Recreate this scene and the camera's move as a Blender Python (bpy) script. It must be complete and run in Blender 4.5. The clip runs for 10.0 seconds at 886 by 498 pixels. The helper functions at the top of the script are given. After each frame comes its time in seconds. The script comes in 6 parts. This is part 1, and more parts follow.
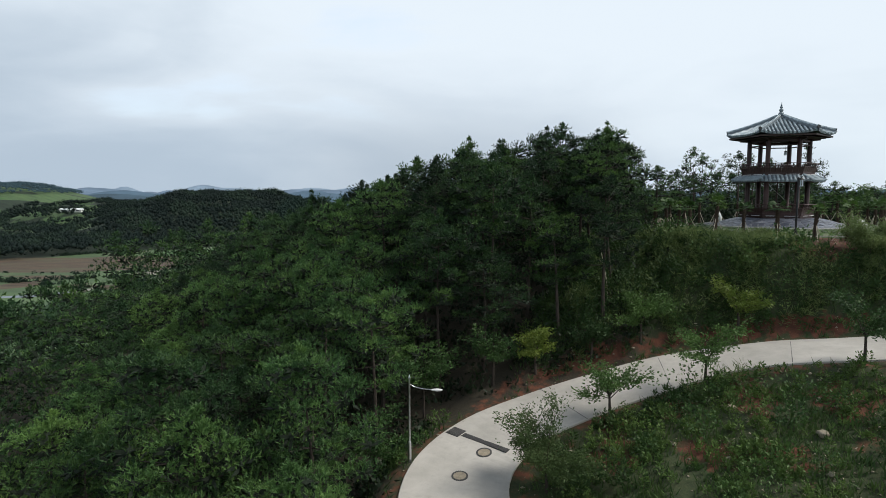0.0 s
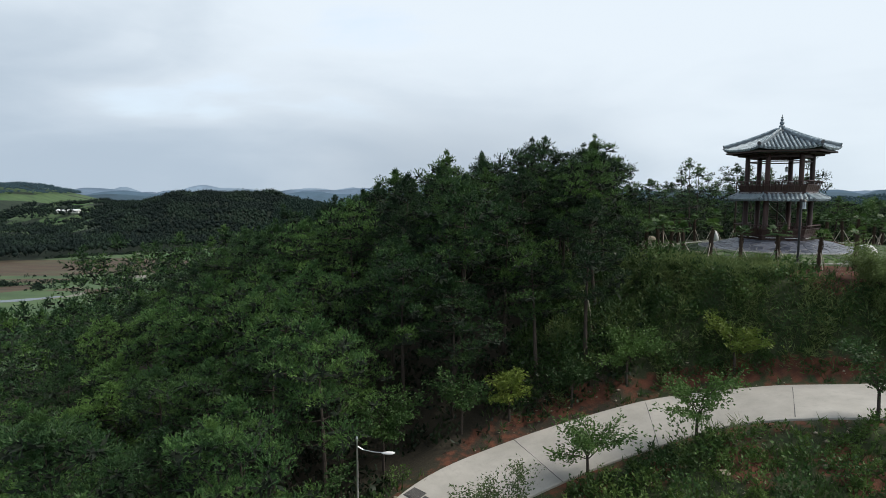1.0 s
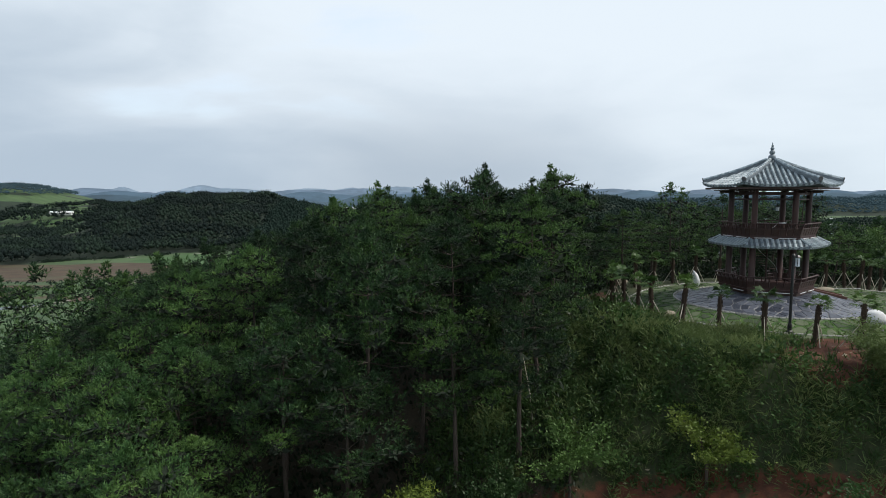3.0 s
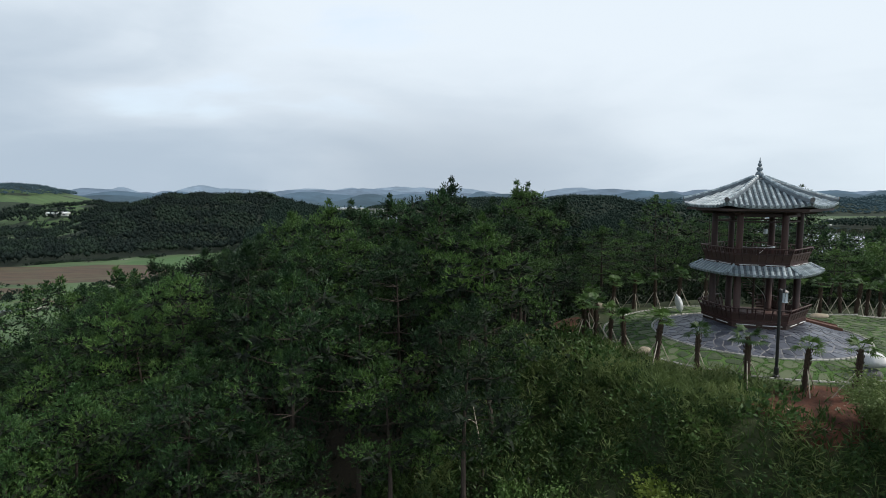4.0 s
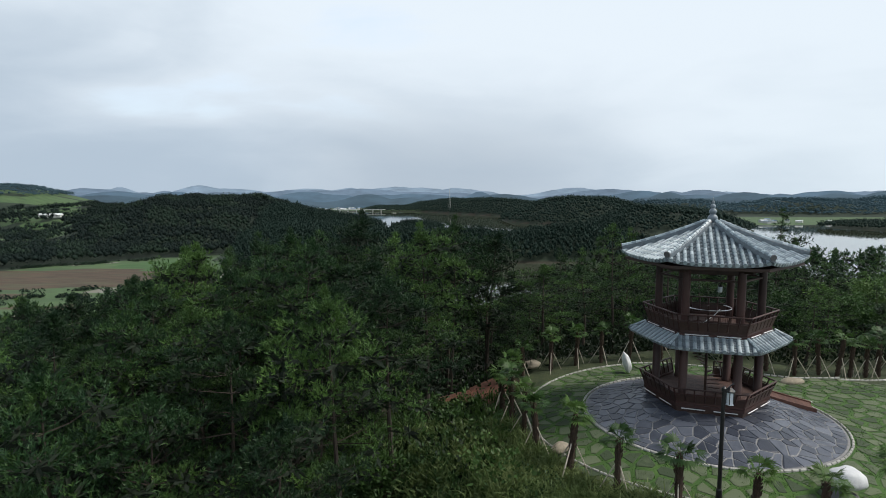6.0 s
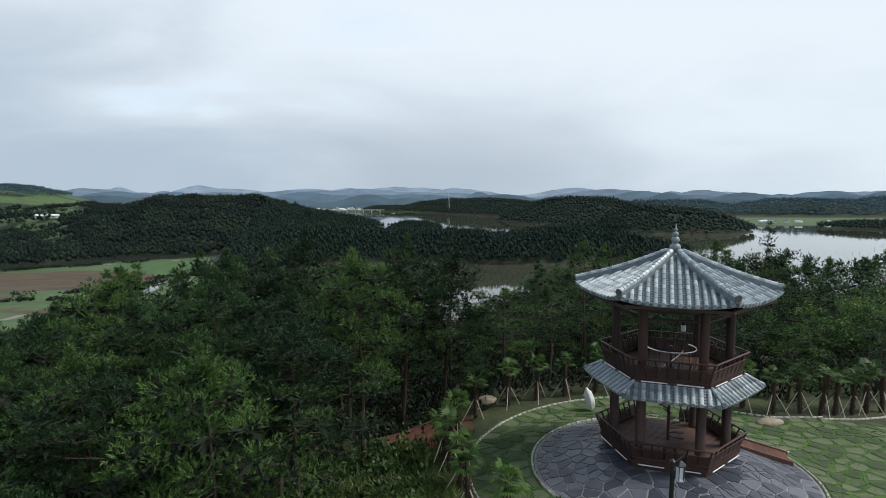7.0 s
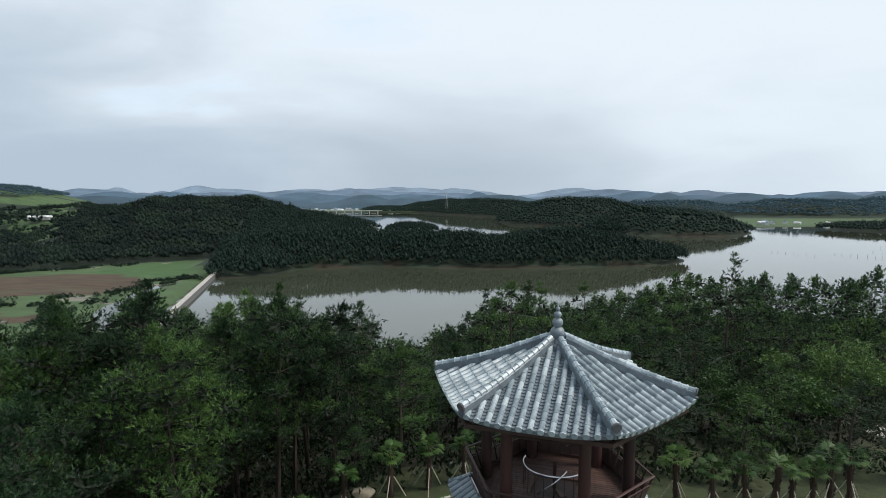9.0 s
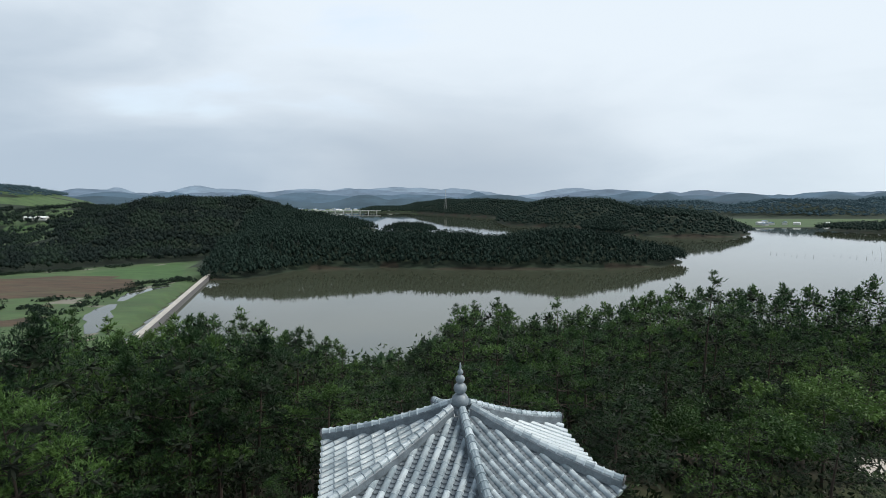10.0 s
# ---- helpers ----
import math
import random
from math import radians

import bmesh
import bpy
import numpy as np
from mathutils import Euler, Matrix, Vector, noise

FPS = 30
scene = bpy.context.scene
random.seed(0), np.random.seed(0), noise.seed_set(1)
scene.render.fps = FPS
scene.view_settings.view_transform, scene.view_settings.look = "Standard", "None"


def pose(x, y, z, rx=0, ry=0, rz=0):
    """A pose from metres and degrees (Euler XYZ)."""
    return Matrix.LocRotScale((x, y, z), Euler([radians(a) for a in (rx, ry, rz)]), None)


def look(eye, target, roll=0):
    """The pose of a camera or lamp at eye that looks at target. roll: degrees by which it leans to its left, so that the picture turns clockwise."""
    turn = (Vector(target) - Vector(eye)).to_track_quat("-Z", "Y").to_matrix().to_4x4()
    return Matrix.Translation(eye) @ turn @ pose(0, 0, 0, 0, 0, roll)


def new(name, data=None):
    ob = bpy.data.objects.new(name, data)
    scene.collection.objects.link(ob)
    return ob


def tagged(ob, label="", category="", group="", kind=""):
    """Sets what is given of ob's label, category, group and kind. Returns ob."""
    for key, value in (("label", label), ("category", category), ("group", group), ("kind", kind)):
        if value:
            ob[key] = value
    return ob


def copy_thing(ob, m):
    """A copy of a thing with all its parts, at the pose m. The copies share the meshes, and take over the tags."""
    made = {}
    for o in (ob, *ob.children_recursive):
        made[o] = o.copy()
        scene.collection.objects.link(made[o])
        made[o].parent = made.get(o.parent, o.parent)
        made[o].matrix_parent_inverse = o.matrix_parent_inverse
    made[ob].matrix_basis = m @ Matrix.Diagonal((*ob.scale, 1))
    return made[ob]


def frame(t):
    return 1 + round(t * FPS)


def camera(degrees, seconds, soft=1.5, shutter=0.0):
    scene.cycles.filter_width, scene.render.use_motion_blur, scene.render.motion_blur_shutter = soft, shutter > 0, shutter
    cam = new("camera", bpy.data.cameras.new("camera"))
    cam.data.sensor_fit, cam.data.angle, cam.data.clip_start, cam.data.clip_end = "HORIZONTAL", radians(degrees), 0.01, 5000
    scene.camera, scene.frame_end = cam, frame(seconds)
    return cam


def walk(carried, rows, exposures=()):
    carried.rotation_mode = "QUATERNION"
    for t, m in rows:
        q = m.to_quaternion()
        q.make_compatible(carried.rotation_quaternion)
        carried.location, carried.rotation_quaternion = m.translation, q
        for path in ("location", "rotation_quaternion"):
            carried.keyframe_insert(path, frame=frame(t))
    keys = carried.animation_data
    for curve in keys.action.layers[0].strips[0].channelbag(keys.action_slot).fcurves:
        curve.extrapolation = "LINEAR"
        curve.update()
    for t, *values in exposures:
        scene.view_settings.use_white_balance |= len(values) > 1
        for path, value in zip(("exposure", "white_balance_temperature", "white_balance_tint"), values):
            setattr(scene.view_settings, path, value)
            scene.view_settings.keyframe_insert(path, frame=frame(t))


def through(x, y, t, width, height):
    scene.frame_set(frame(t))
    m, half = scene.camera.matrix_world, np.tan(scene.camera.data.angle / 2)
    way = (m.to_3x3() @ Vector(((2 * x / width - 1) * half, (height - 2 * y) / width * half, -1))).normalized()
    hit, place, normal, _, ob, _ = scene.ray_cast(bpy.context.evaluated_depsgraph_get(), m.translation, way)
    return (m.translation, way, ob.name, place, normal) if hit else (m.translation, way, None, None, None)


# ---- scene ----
cam = camera(74.0, 10.0, soft=0.75)
PATH = [
    (0.0, -33.151, -58.632, 3.077, 84.619, -0.049, 0.000),
    (0.5, -31.997, -56.411, 3.994, 84.614, -0.050, 0.000),
    (1.0, -30.736, -54.134, 4.851, 84.609, -0.052, 0.000),
    (1.5, -29.381, -51.827, 5.707, 84.604, -0.054, 0.001),
    (2.0, -27.947, -49.512, 6.549, 84.599, -0.055, 0.001),
    (2.5, -26.445, -47.207, 7.365, 84.594, -0.057, 0.001),
    (3.0, -24.886, -44.929, 8.141, 84.589, -0.059, 0.001),
    (3.5, -23.280, -42.690, 8.862, 84.585, -0.060, 0.001),
    (4.0, -21.636, -40.499, 9.562, 84.580, -0.062, 0.001),
    (4.5, -19.960, -38.363, 10.246, 84.575, -0.064, 0.002),
    (5.0, -18.260, -36.284, 10.917, 84.570, -0.065, 0.002),
    (5.5, -16.541, -34.263, 11.576, 84.565, -0.067, 0.002),
    (6.0, -14.806, -32.296, 12.226, 84.560, -0.069, 0.002),
    (6.5, -13.060, -30.375, 12.868, 84.555, -0.070, 0.002),
    (7.0, -11.303, -28.493, 13.501, 84.550, -0.072, 0.003),
    (7.5, -9.537, -26.635, 14.125, 84.545, -0.074, 0.003),
    (8.0, -7.762, -24.785, 14.739, 84.540, -0.075, 0.003),
    (8.5, -5.975, -22.924, 15.341, 84.535, -0.077, 0.003),
    (9.0, -4.176, -21.030, 15.926, 84.531, -0.079, 0.003),
    (9.5, -2.359, -19.077, 16.493, 84.526, -0.080, 0.003),
    (10.0, -0.520, -17.035, 17.037, 84.521, -0.082, 0.004),
]
walk(cam, [(t, pose(x, y, z, rx, ry, rz)) for t, x, y, z, rx, ry, rz in PATH])

# ---- sky, sun ----
SUN_UP, SUN_ROUND = radians(50), radians(98)  # height, compass angle clockwise from +y
world = bpy.data.worlds.new("world")
scene.world = world
world.use_nodes = True
wn, wl = world.node_tree.nodes, world.node_tree.links
wn.clear()


def wnode(kind, **values):
    n = wn.new(kind)
    for key, value in values.items():
        n.inputs[key].default_value = value
    return n


def wmath(op, a, b, clamp=False):
    n = wn.new("ShaderNodeMath")
    n.operation, n.use_clamp = op, clamp
    for i, v in enumerate((a, b)):
        if isinstance(v, (int, float)):
            n.inputs[i].default_value = v
        else:
            wl.new(v, n.inputs[i])
    return n.outputs[0]


def wmix(fac, a, b):
    n = wn.new("ShaderNodeMix")
    n.data_type = "RGBA"
    for i, v in ((0, fac), (6, a), (7, b)):
        if isinstance(v, (int, float, tuple)):
            n.inputs[i].default_value = v
        else:
            wl.new(v, n.inputs[i])
    return n.outputs[2]


def wrange(v, a, b):
    n = wn.new("ShaderNodeMapRange")
    n.interpolation_type = "SMOOTHSTEP"
    wl.new(v, n.inputs[0])
    n.inputs[1].default_value, n.inputs[2].default_value = a, b
    return n.outputs[0]


wcoord = wn.new("ShaderNodeTexCoord")
wsep = wn.new("ShaderNodeSeparateXYZ")
wl.new(wcoord.outputs["Generated"], wsep.inputs[0])
wx, wy, wz = wsep.outputs
sky = wn.new("ShaderNodeTexSky")
sky.sky_type, sky.sun_disc = "NISHITA", False
sky.sun_elevation, sky.sun_rotation = SUN_UP, SUN_ROUND
sky.air_density, sky.dust_density, sky.ozone_density = 1.0, 3.0, 1.5
blue = wn.new("ShaderNodeVectorMath")
blue.operation = "SCALE"
wl.new(sky.outputs[0], blue.inputs[0])
blue.inputs[3].default_value = 0.30
# the layer of cloud: broad sheets drawn out along the horizon
stretch = wn.new("ShaderNodeMapping")
wl.new(wcoord.outputs["Generated"], stretch.inputs[0])
stretch.inputs["Scale"].default_value = (1.0, 1.0, 3.2)
broad = wnode("ShaderNodeTexNoise", Scale=2.0, Detail=5.0, Roughness=0.45, Distortion=0.6)
wl.new(stretch.outputs[0], broad.inputs["Vector"])
fine = wnode("ShaderNodeTexNoise", Scale=6.0, Detail=6.0, Roughness=0.5, Distortion=0.3)
wl.new(stretch.outputs[0], fine.inputs["Vector"])
puff = wmath("ADD", wmath("MULTIPLY", broad.outputs[0], 0.75), wmath("MULTIPLY", fine.outputs[0], 0.25))
WHITE, GREY, HORIZON = (0.785, 0.87, 0.95, 1), (0.45, 0.545, 0.65, 1), (0.76, 0.86, 0.93, 1)
# greyer in the north-west and lower down, whiter overhead and to the east
lift = wmath("ADD", wmath("MULTIPLY", wz, 1.25), wmath("MULTIPLY", wx, 0.28))
white_share = wrange(wmath("ADD", lift, wmath("MULTIPLY", wmath("SUBTRACT", puff, 0.5), 0.9)), -0.17, 0.38)
cloud = wmix(white_share, GREY, WHITE)
east_glow = wmath("MULTIPLY", wrange(wx, 0.0, 0.75), wmath("SUBTRACT", 1.0, wrange(wz, 0.0, 0.25)))
cloud = wmix(wmath("MULTIPLY", east_glow, 0.6), cloud, HORIZON)
# a greyer bank low in the north
bank = wmath("MULTIPLY", wmath("SUBTRACT", 1.0, wrange(wmath("ABSOLUTE", wmath("SUBTRACT", wx, 0.02), 0.0), 0.05, 0.42)), wmath("SUBTRACT", 1.0, wrange(wz, 0.05, 0.20)))
cloud = wmix(wmath("MULTIPLY", bank, wmath("ADD", 0.1, wmath("MULTIPLY", puff, 0.8))), cloud, (0.38, 0.45, 0.53, 1))
# sky above the view, unseen: greyed to weaken the light from overhead
cloud = wmix(wrange(wz, 0.36, 0.72), cloud, (0.30, 0.345, 0.40, 1))
gap = wrange(wmath("ADD", puff, wmath("MULTIPLY", wz, 0.12)), 0.60, 0.72)
cloud = wmix(wmath("MULTIPLY", gap, 0.25), cloud, blue.outputs[0])
wback = wn.new("ShaderNodeBackground")
wl.new(cloud, wback.inputs[0])
wback.inputs[1].default_value = 1.0
wl.new(wback.outputs[0], wn.new("ShaderNodeOutputWorld").inputs[0])

sun = new("sun", bpy.data.lights.new("sun", "SUN"))
sun.data.energy, sun.data.angle, sun.data.color = 3.0, radians(18), (1.0, 0.95, 0.87)
sun.matrix_world = look((0, 0, 60), (-60 * math.sin(SUN_ROUND) / math.tan(SUN_UP), -60 * math.cos(SUN_ROUND) / math.tan(SUN_UP), 0))
scene.view_settings.exposure = 0.05


# ---- materials ----
class Nodes:
    """A node material with a Principled shader and short ways to wire it."""

    def __init__(self, name, rough=0.8, metal=0.0):
        self.mat = bpy.data.materials.new(name)
        self.mat.use_nodes = True
        self.nodes, self.links = self.mat.node_tree.nodes, self.mat.node_tree.links
        self.shader = self.nodes["Principled BSDF"]
        self.shader.inputs["Roughness"].default_value = rough
        self.shader.inputs["Metallic"].default_value = metal
        self.place = self.nodes.new("ShaderNodeTexCoord").outputs["Object"]

    def wire(self, v, socket):
        if isinstance(v, (int, float, tuple)):
            socket.default_value = v
        else:
            self.links.new(v, socket)

    def noise(self, scale, detail=4.0, rough=0.6, stretch=None, where=None):
        n = self.nodes.new("ShaderNodeTexNoise")
        n.inputs["Scale"].default_value, n.inputs["Detail"].default_value, n.inputs["Roughness"].default_value = scale, detail, rough
        where = where or self.place
        if stretch:
            m = self.nodes.new("ShaderNodeMapping")
            m.inputs["Scale"].default_value = stretch
            self.links.new(where, m.inputs[0])
            where = m.outputs[0]
        self.links.new(where, n.inputs["Vector"])
        return n.outputs[0]

    def span(self, v, a, b, lo=0.0, hi=1.0):
        n = self.nodes.new("ShaderNodeMapRange")
        self.links.new(v, n.inputs[0])
        for i, k in enumerate((a, b, lo, hi)):
            n.inputs[i + 1].default_value = k
        return n.outputs[0]

    def mix(self, fac, a, b, way="MIX"):
        n = self.nodes.new("ShaderNodeMix")
        n.data_type, n.blend_type = "RGBA", way
        for i, v in ((0, fac), (6, a), (7, b)):
            self.wire(v, n.inputs[i])
        return n.outputs[2]

    def calc(self, op, a, b):
        n = self.nodes.new("ShaderNodeMath")
        n.operation = op
        self.wire(a, n.inputs[0])
        self.wire(b, n.inputs[1])
        return n.outputs[0]

    def chance(self):
        return self.nodes.new("ShaderNodeObjectInfo").outputs["Random"]

    def island(self):
        return self.nodes.new("ShaderNodeNewGeometry").outputs["Random Per Island"]

    def layer(self, name):
        n = self.nodes.new("ShaderNodeAttribute")
        n.attribute_name = name
        return n.outputs["Fac"]

    def colour(self, v):
        self.wire(v, self.shader.inputs["Base Color"])
        return self

    def rough(self, v):
        self.wire(v, self.shader.inputs["Roughness"])
        return self

    def bump(self, v, depth, strength=1.0):
        n = self.nodes.new("ShaderNodeBump")
        n.inputs["Distance"].default_value, n.inputs["Strength"].default_value = depth, strength
        self.links.new(v, n.inputs["Height"])
        self.links.new(n.outputs[0], self.shader.inputs["Normal"])
        return self


def rgb(r, g, b):
    return (r, g, b, 1.0)


def simple(name, dark, light, scale=3.0, rough=0.8, metal=0.0, depth=0.004, stretch=None, per_object=0.0):
    """Two tones mixed by coarse and fine noise, with fine relief."""
    m = Nodes(name, rough, metal)
    fine_grain = m.noise(scale * 9, 5, 0.65, stretch)
    tone = m.calc("ADD", m.calc("MULTIPLY", m.noise(scale, 4, 0.6, stretch), 0.6), m.calc("MULTIPLY", fine_grain, 0.4))
    if per_object:
        tone = m.calc("ADD", tone, m.calc("MULTIPLY", m.calc("SUBTRACT", m.chance(), 0.5), per_object))
    m.colour(m.mix(m.span(tone, 0.32, 0.68), rgb(*dark), rgb(*light)))
    m.bump(fine_grain, depth)
    return m.mat


def foliage(name, dark, mid, tip, through=0.25, rough=0.55):
    """Leaves: tone varies leaf by leaf and plant by plant, with some light let through."""
    m = Nodes(name, rough)
    clump = m.noise(1.1, 3, 0.6)
    blend = m.calc("ADD", m.calc("MULTIPLY", m.span(clump, 0.3, 0.7), 0.85), m.calc("MULTIPLY", m.island(), 0.15))
    c = m.mix(blend, rgb(*dark), rgb(*mid))
    c = m.mix(m.calc("MULTIPLY", m.span(m.noise(0.35, 3), 0.48, 0.68), 0.75), c, rgb(*tip))
    luck = m.chance()
    c = m.mix(m.span(luck, 0.6, 0.0, 0.0, 0.75), c, rgb(*(k * 0.75 for k in dark)))
    c = m.mix(m.span(luck, 0.6, 1.0, 0.0, 0.45), c, rgb(*tip))
    m.colour(c)
    m.shader.inputs["Specular IOR Level"].default_value = 0.3
    tr = m.nodes.new("ShaderNodeBsdfTranslucent")
    m.links.new(c, tr.inputs[0])
    mixer = m.nodes.new("ShaderNodeMixShader")
    mixer.inputs[0].default_value = through
    m.links.new(m.shader.outputs[0], mixer.inputs[1])
    m.links.new(tr.outputs[0], mixer.inputs[2])
    m.links.new(mixer.outputs[0], m.nodes["Material Output"].inputs[0])
    return m.mat


PINE = foliage("pine_needles", (0.010, 0.030, 0.015), (0.038, 0.096, 0.028), (0.120, 0.220, 0.046), 0.22)
# Needles of the western pines: brighter, the stronger light there put into the colour.
LIT_PINE = foliage("lit_pine_needles", (0.023, 0.060, 0.025), (0.082, 0.180, 0.050), (0.190, 0.320, 0.075), 0.28)
# Inner crown blades: a dark colour standing for the shade inside.
INNER_SHADE = simple("pine_inner_shade", (0.006, 0.012, 0.006), (0.014, 0.025, 0.011), 6.0, 0.95, depth=0.02)
# Undergrowth leaves, darkened in colour for the shade below the pines.
SHADE_FERN = foliage("shade_dark_leaves", (0.004, 0.011, 0.005), (0.010, 0.024, 0.008), (0.024, 0.046, 0.013), 0.12)
# The woods across the valley carry haze as a blue tint in their colours.
FAR_PINE = foliage("haze_tinted_foliage", (0.0038, 0.0125, 0.0105), (0.0075, 0.023, 0.018), (0.011, 0.031, 0.021), 0.05, 0.85)
HEADLAND_WOOD = foliage("haze_tinted_headland", (0.005, 0.015, 0.013), (0.012, 0.030, 0.024), (0.020, 0.044, 0.030), 0.05, 0.85)
MIXED_WOOD = foliage("haze_tinted_mixed", (0.008, 0.020, 0.015), (0.019, 0.044, 0.025), (0.038, 0.070, 0.032), 0.05, 0.85)
BROAD = foliage("broad_leaves", (0.024, 0.058, 0.018), (0.062, 0.128, 0.034), (0.110, 0.195, 0.045), 0.25)
WILLOW = foliage("pale_leaves", (0.060, 0.105, 0.034), (0.14, 0.20, 0.066), (0.23, 0.28, 0.11), 0.4)
LIME = foliage("yellow_green_leaves", (0.075, 0.125, 0.022), (0.14, 0.20, 0.034), (0.24, 0.28, 0.05), 0.3)
HERB = foliage("slope_weeds", (0.032, 0.072, 0.022), (0.080, 0.152, 0.038), (0.15, 0.225, 0.056), 0.3)
PALM = foliage("palm_fronds", (0.026, 0.066, 0.018), (0.060, 0.125, 0.030), (0.115, 0.195, 0.042), 0.25, 0.5)
TURF = foliage("lawn_blades", (0.022, 0.058, 0.013), (0.052, 0.118, 0.024), (0.090, 0.160, 0.038), 0.25)
BARK = simple("bark", (0.024, 0.019, 0.016), (0.078, 0.060, 0.048), 4.0, 0.95, depth=0.02, stretch=(1, 1, 0.25))
PALM_BARK = simple("palm_bark", (0.028, 0.019, 0.014), (0.085, 0.055, 0.036), 9.0, 0.95, depth=0.03, stretch=(1, 1, 2.0))
WOOD = simple("painted_timber", (0.024, 0.010, 0.009), (0.056, 0.022, 0.018), 2.5, 0.55, depth=0.003, stretch=(1, 1, 0.2), per_object=0.25)
DARK_WOOD = simple("dark_timber", (0.026, 0.014, 0.011), (0.06, 0.030, 0.022), 3.0, 0.6, depth=0.003)
DECK = simple("deck_boards", (0.056, 0.030, 0.024), (0.115, 0.062, 0.049), 2.0, 0.6, depth=0.003, per_object=0.3)
TILE = simple("roof_tile", (0.225, 0.283, 0.318), (0.47, 0.545, 0.585), 2.2, 0.32, depth=0.006, per_object=0.5)
TILE_DARK = simple("ridge_mortar", (0.10, 0.12, 0.135), (0.22, 0.255, 0.28), 4.0, 0.6)
FINIAL = simple("finial_glaze", (0.12, 0.15, 0.175), (0.26, 0.31, 0.35), 5.0, 0.4)
SLATE = simple("slate_flag", (0.042, 0.049, 0.068), (0.112, 0.124, 0.155), 2.0, 0.36, depth=0.008, per_object=0.6)
JOINT = simple("pale_mortar", (0.13, 0.13, 0.135), (0.36, 0.355, 0.35), 6.0, 0.9)
CURB = simple("white_curb_stone", (0.26, 0.25, 0.23), (0.55, 0.54, 0.51), 6.0, 0.85, depth=0.006, per_object=0.2)
LAWN_STONE = simple("lawn_stepping_stone", (0.042, 0.064, 0.030), (0.112, 0.140, 0.076), 3.0, 0.85, depth=0.01, per_object=0.7)
WHITE_ROCK = simple("white_rock", (0.52, 0.53, 0.55), (0.78, 0.79, 0.80), 2.0, 0.6, depth=0.02)
DARK_ROCK = simple("dark_rock", (0.06, 0.06, 0.065), (0.16, 0.16, 0.165), 3.0, 0.8, depth=0.03)
TAN_ROCK = simple("tan_rock", (0.20, 0.17, 0.12), (0.40, 0.35, 0.27), 3.0, 0.85, depth=0.02)
STAKE = simple("wooden_stake", (0.36, 0.31, 0.25), (0.58, 0.52, 0.44), 4.0, 0.85)
BLACK_METAL = simple("black_lamp_paint", (0.010, 0.010, 0.012), (0.022, 0.022, 0.024), 4.0, 0.35)
STEEL = simple("stainless_steel", (0.55, 0.56, 0.58), (0.72, 0.73, 0.75), 8.0, 0.28, 1.0, depth=0.0005)
WHITE_PLASTIC = simple("white_strip", (0.62, 0.62, 0.63), (0.80, 0.80, 0.80), 5.0, 0.5)
GLASS_WHITE = simple("frosted_lamp_glass", (0.55, 0.60, 0.66), (0.75, 0.80, 0.85), 5.0, 0.3)
RED_BOARD = simple("red_brown_ramp_boards", (0.085, 0.036, 0.025), (0.16, 0.075, 0.052), 3.0, 0.7, per_object=0.3)
IRON = simple("cast_iron", (0.03, 0.03, 0.032), (0.10, 0.10, 0.10), 6.0, 0.7, 0.3)
PAN_TILE = simple("hollow_roof_tile", (0.075, 0.095, 0.112), (0.21, 0.25, 0.28), 3.0, 0.42, depth=0.006)
PALE_WALL = simple("pale_render_wall", (0.48, 0.48, 0.47), (0.68, 0.68, 0.66), 1.0, 0.9)
HOUSE_ROOF = simple("blue_grey_sheet_roof", (0.14, 0.20, 0.28), (0.28, 0.36, 0.46), 0.6, 0.6)
HOUSE_WHITE = simple("white_sheet_roof", (0.66, 0.68, 0.70), (0.82, 0.83, 0.84), 0.3, 0.6)
WINDOW_DARK = simple("dark_window", (0.02, 0.025, 0.03), (0.05, 0.055, 0.06), 1.0, 0.15)


def concrete_mat():
    m = Nodes("road_concrete", 0.85)
    coarse, mid, grain = m.noise(0.35, 4), m.noise(2.2, 5, 0.65), m.noise(40, 3)
    c = m.mix(m.span(coarse, 0.35, 0.7), rgb(0.375, 0.355, 0.32), rgb(0.53, 0.505, 0.46))
    c = m.mix(m.span(mid, 0.52, 0.75, 0, 0.5), c, rgb(0.31, 0.295, 0.27))
    c = m.mix(m.span(grain, 0.3, 0.7, 0, 0.25), c, rgb(0.58, 0.56, 0.53))
    return m.colour(c).bump(grain, 0.004).mat


def water_mat():
    m = Nodes("lake_water", 0.03)
    m.shader.inputs["IOR"].default_value = 1.45
    m.colour(m.mix(m.span(m.noise(0.006, 3), 0.4, 0.65), rgb(0.054, 0.062, 0.042), rgb(0.064, 0.073, 0.050)))
    ripple = m.calc("ADD", m.noise(0.5, 4, 0.6), m.calc("MULTIPLY", m.noise(0.03, 3), 2.0))
    m.rough(m.span(m.noise(0.008, 4, 0.6, (1, 2.5, 1)), 0.35, 0.7, 0.015, 0.05))
    return m.bump(ripple, 0.05, 0.15).mat


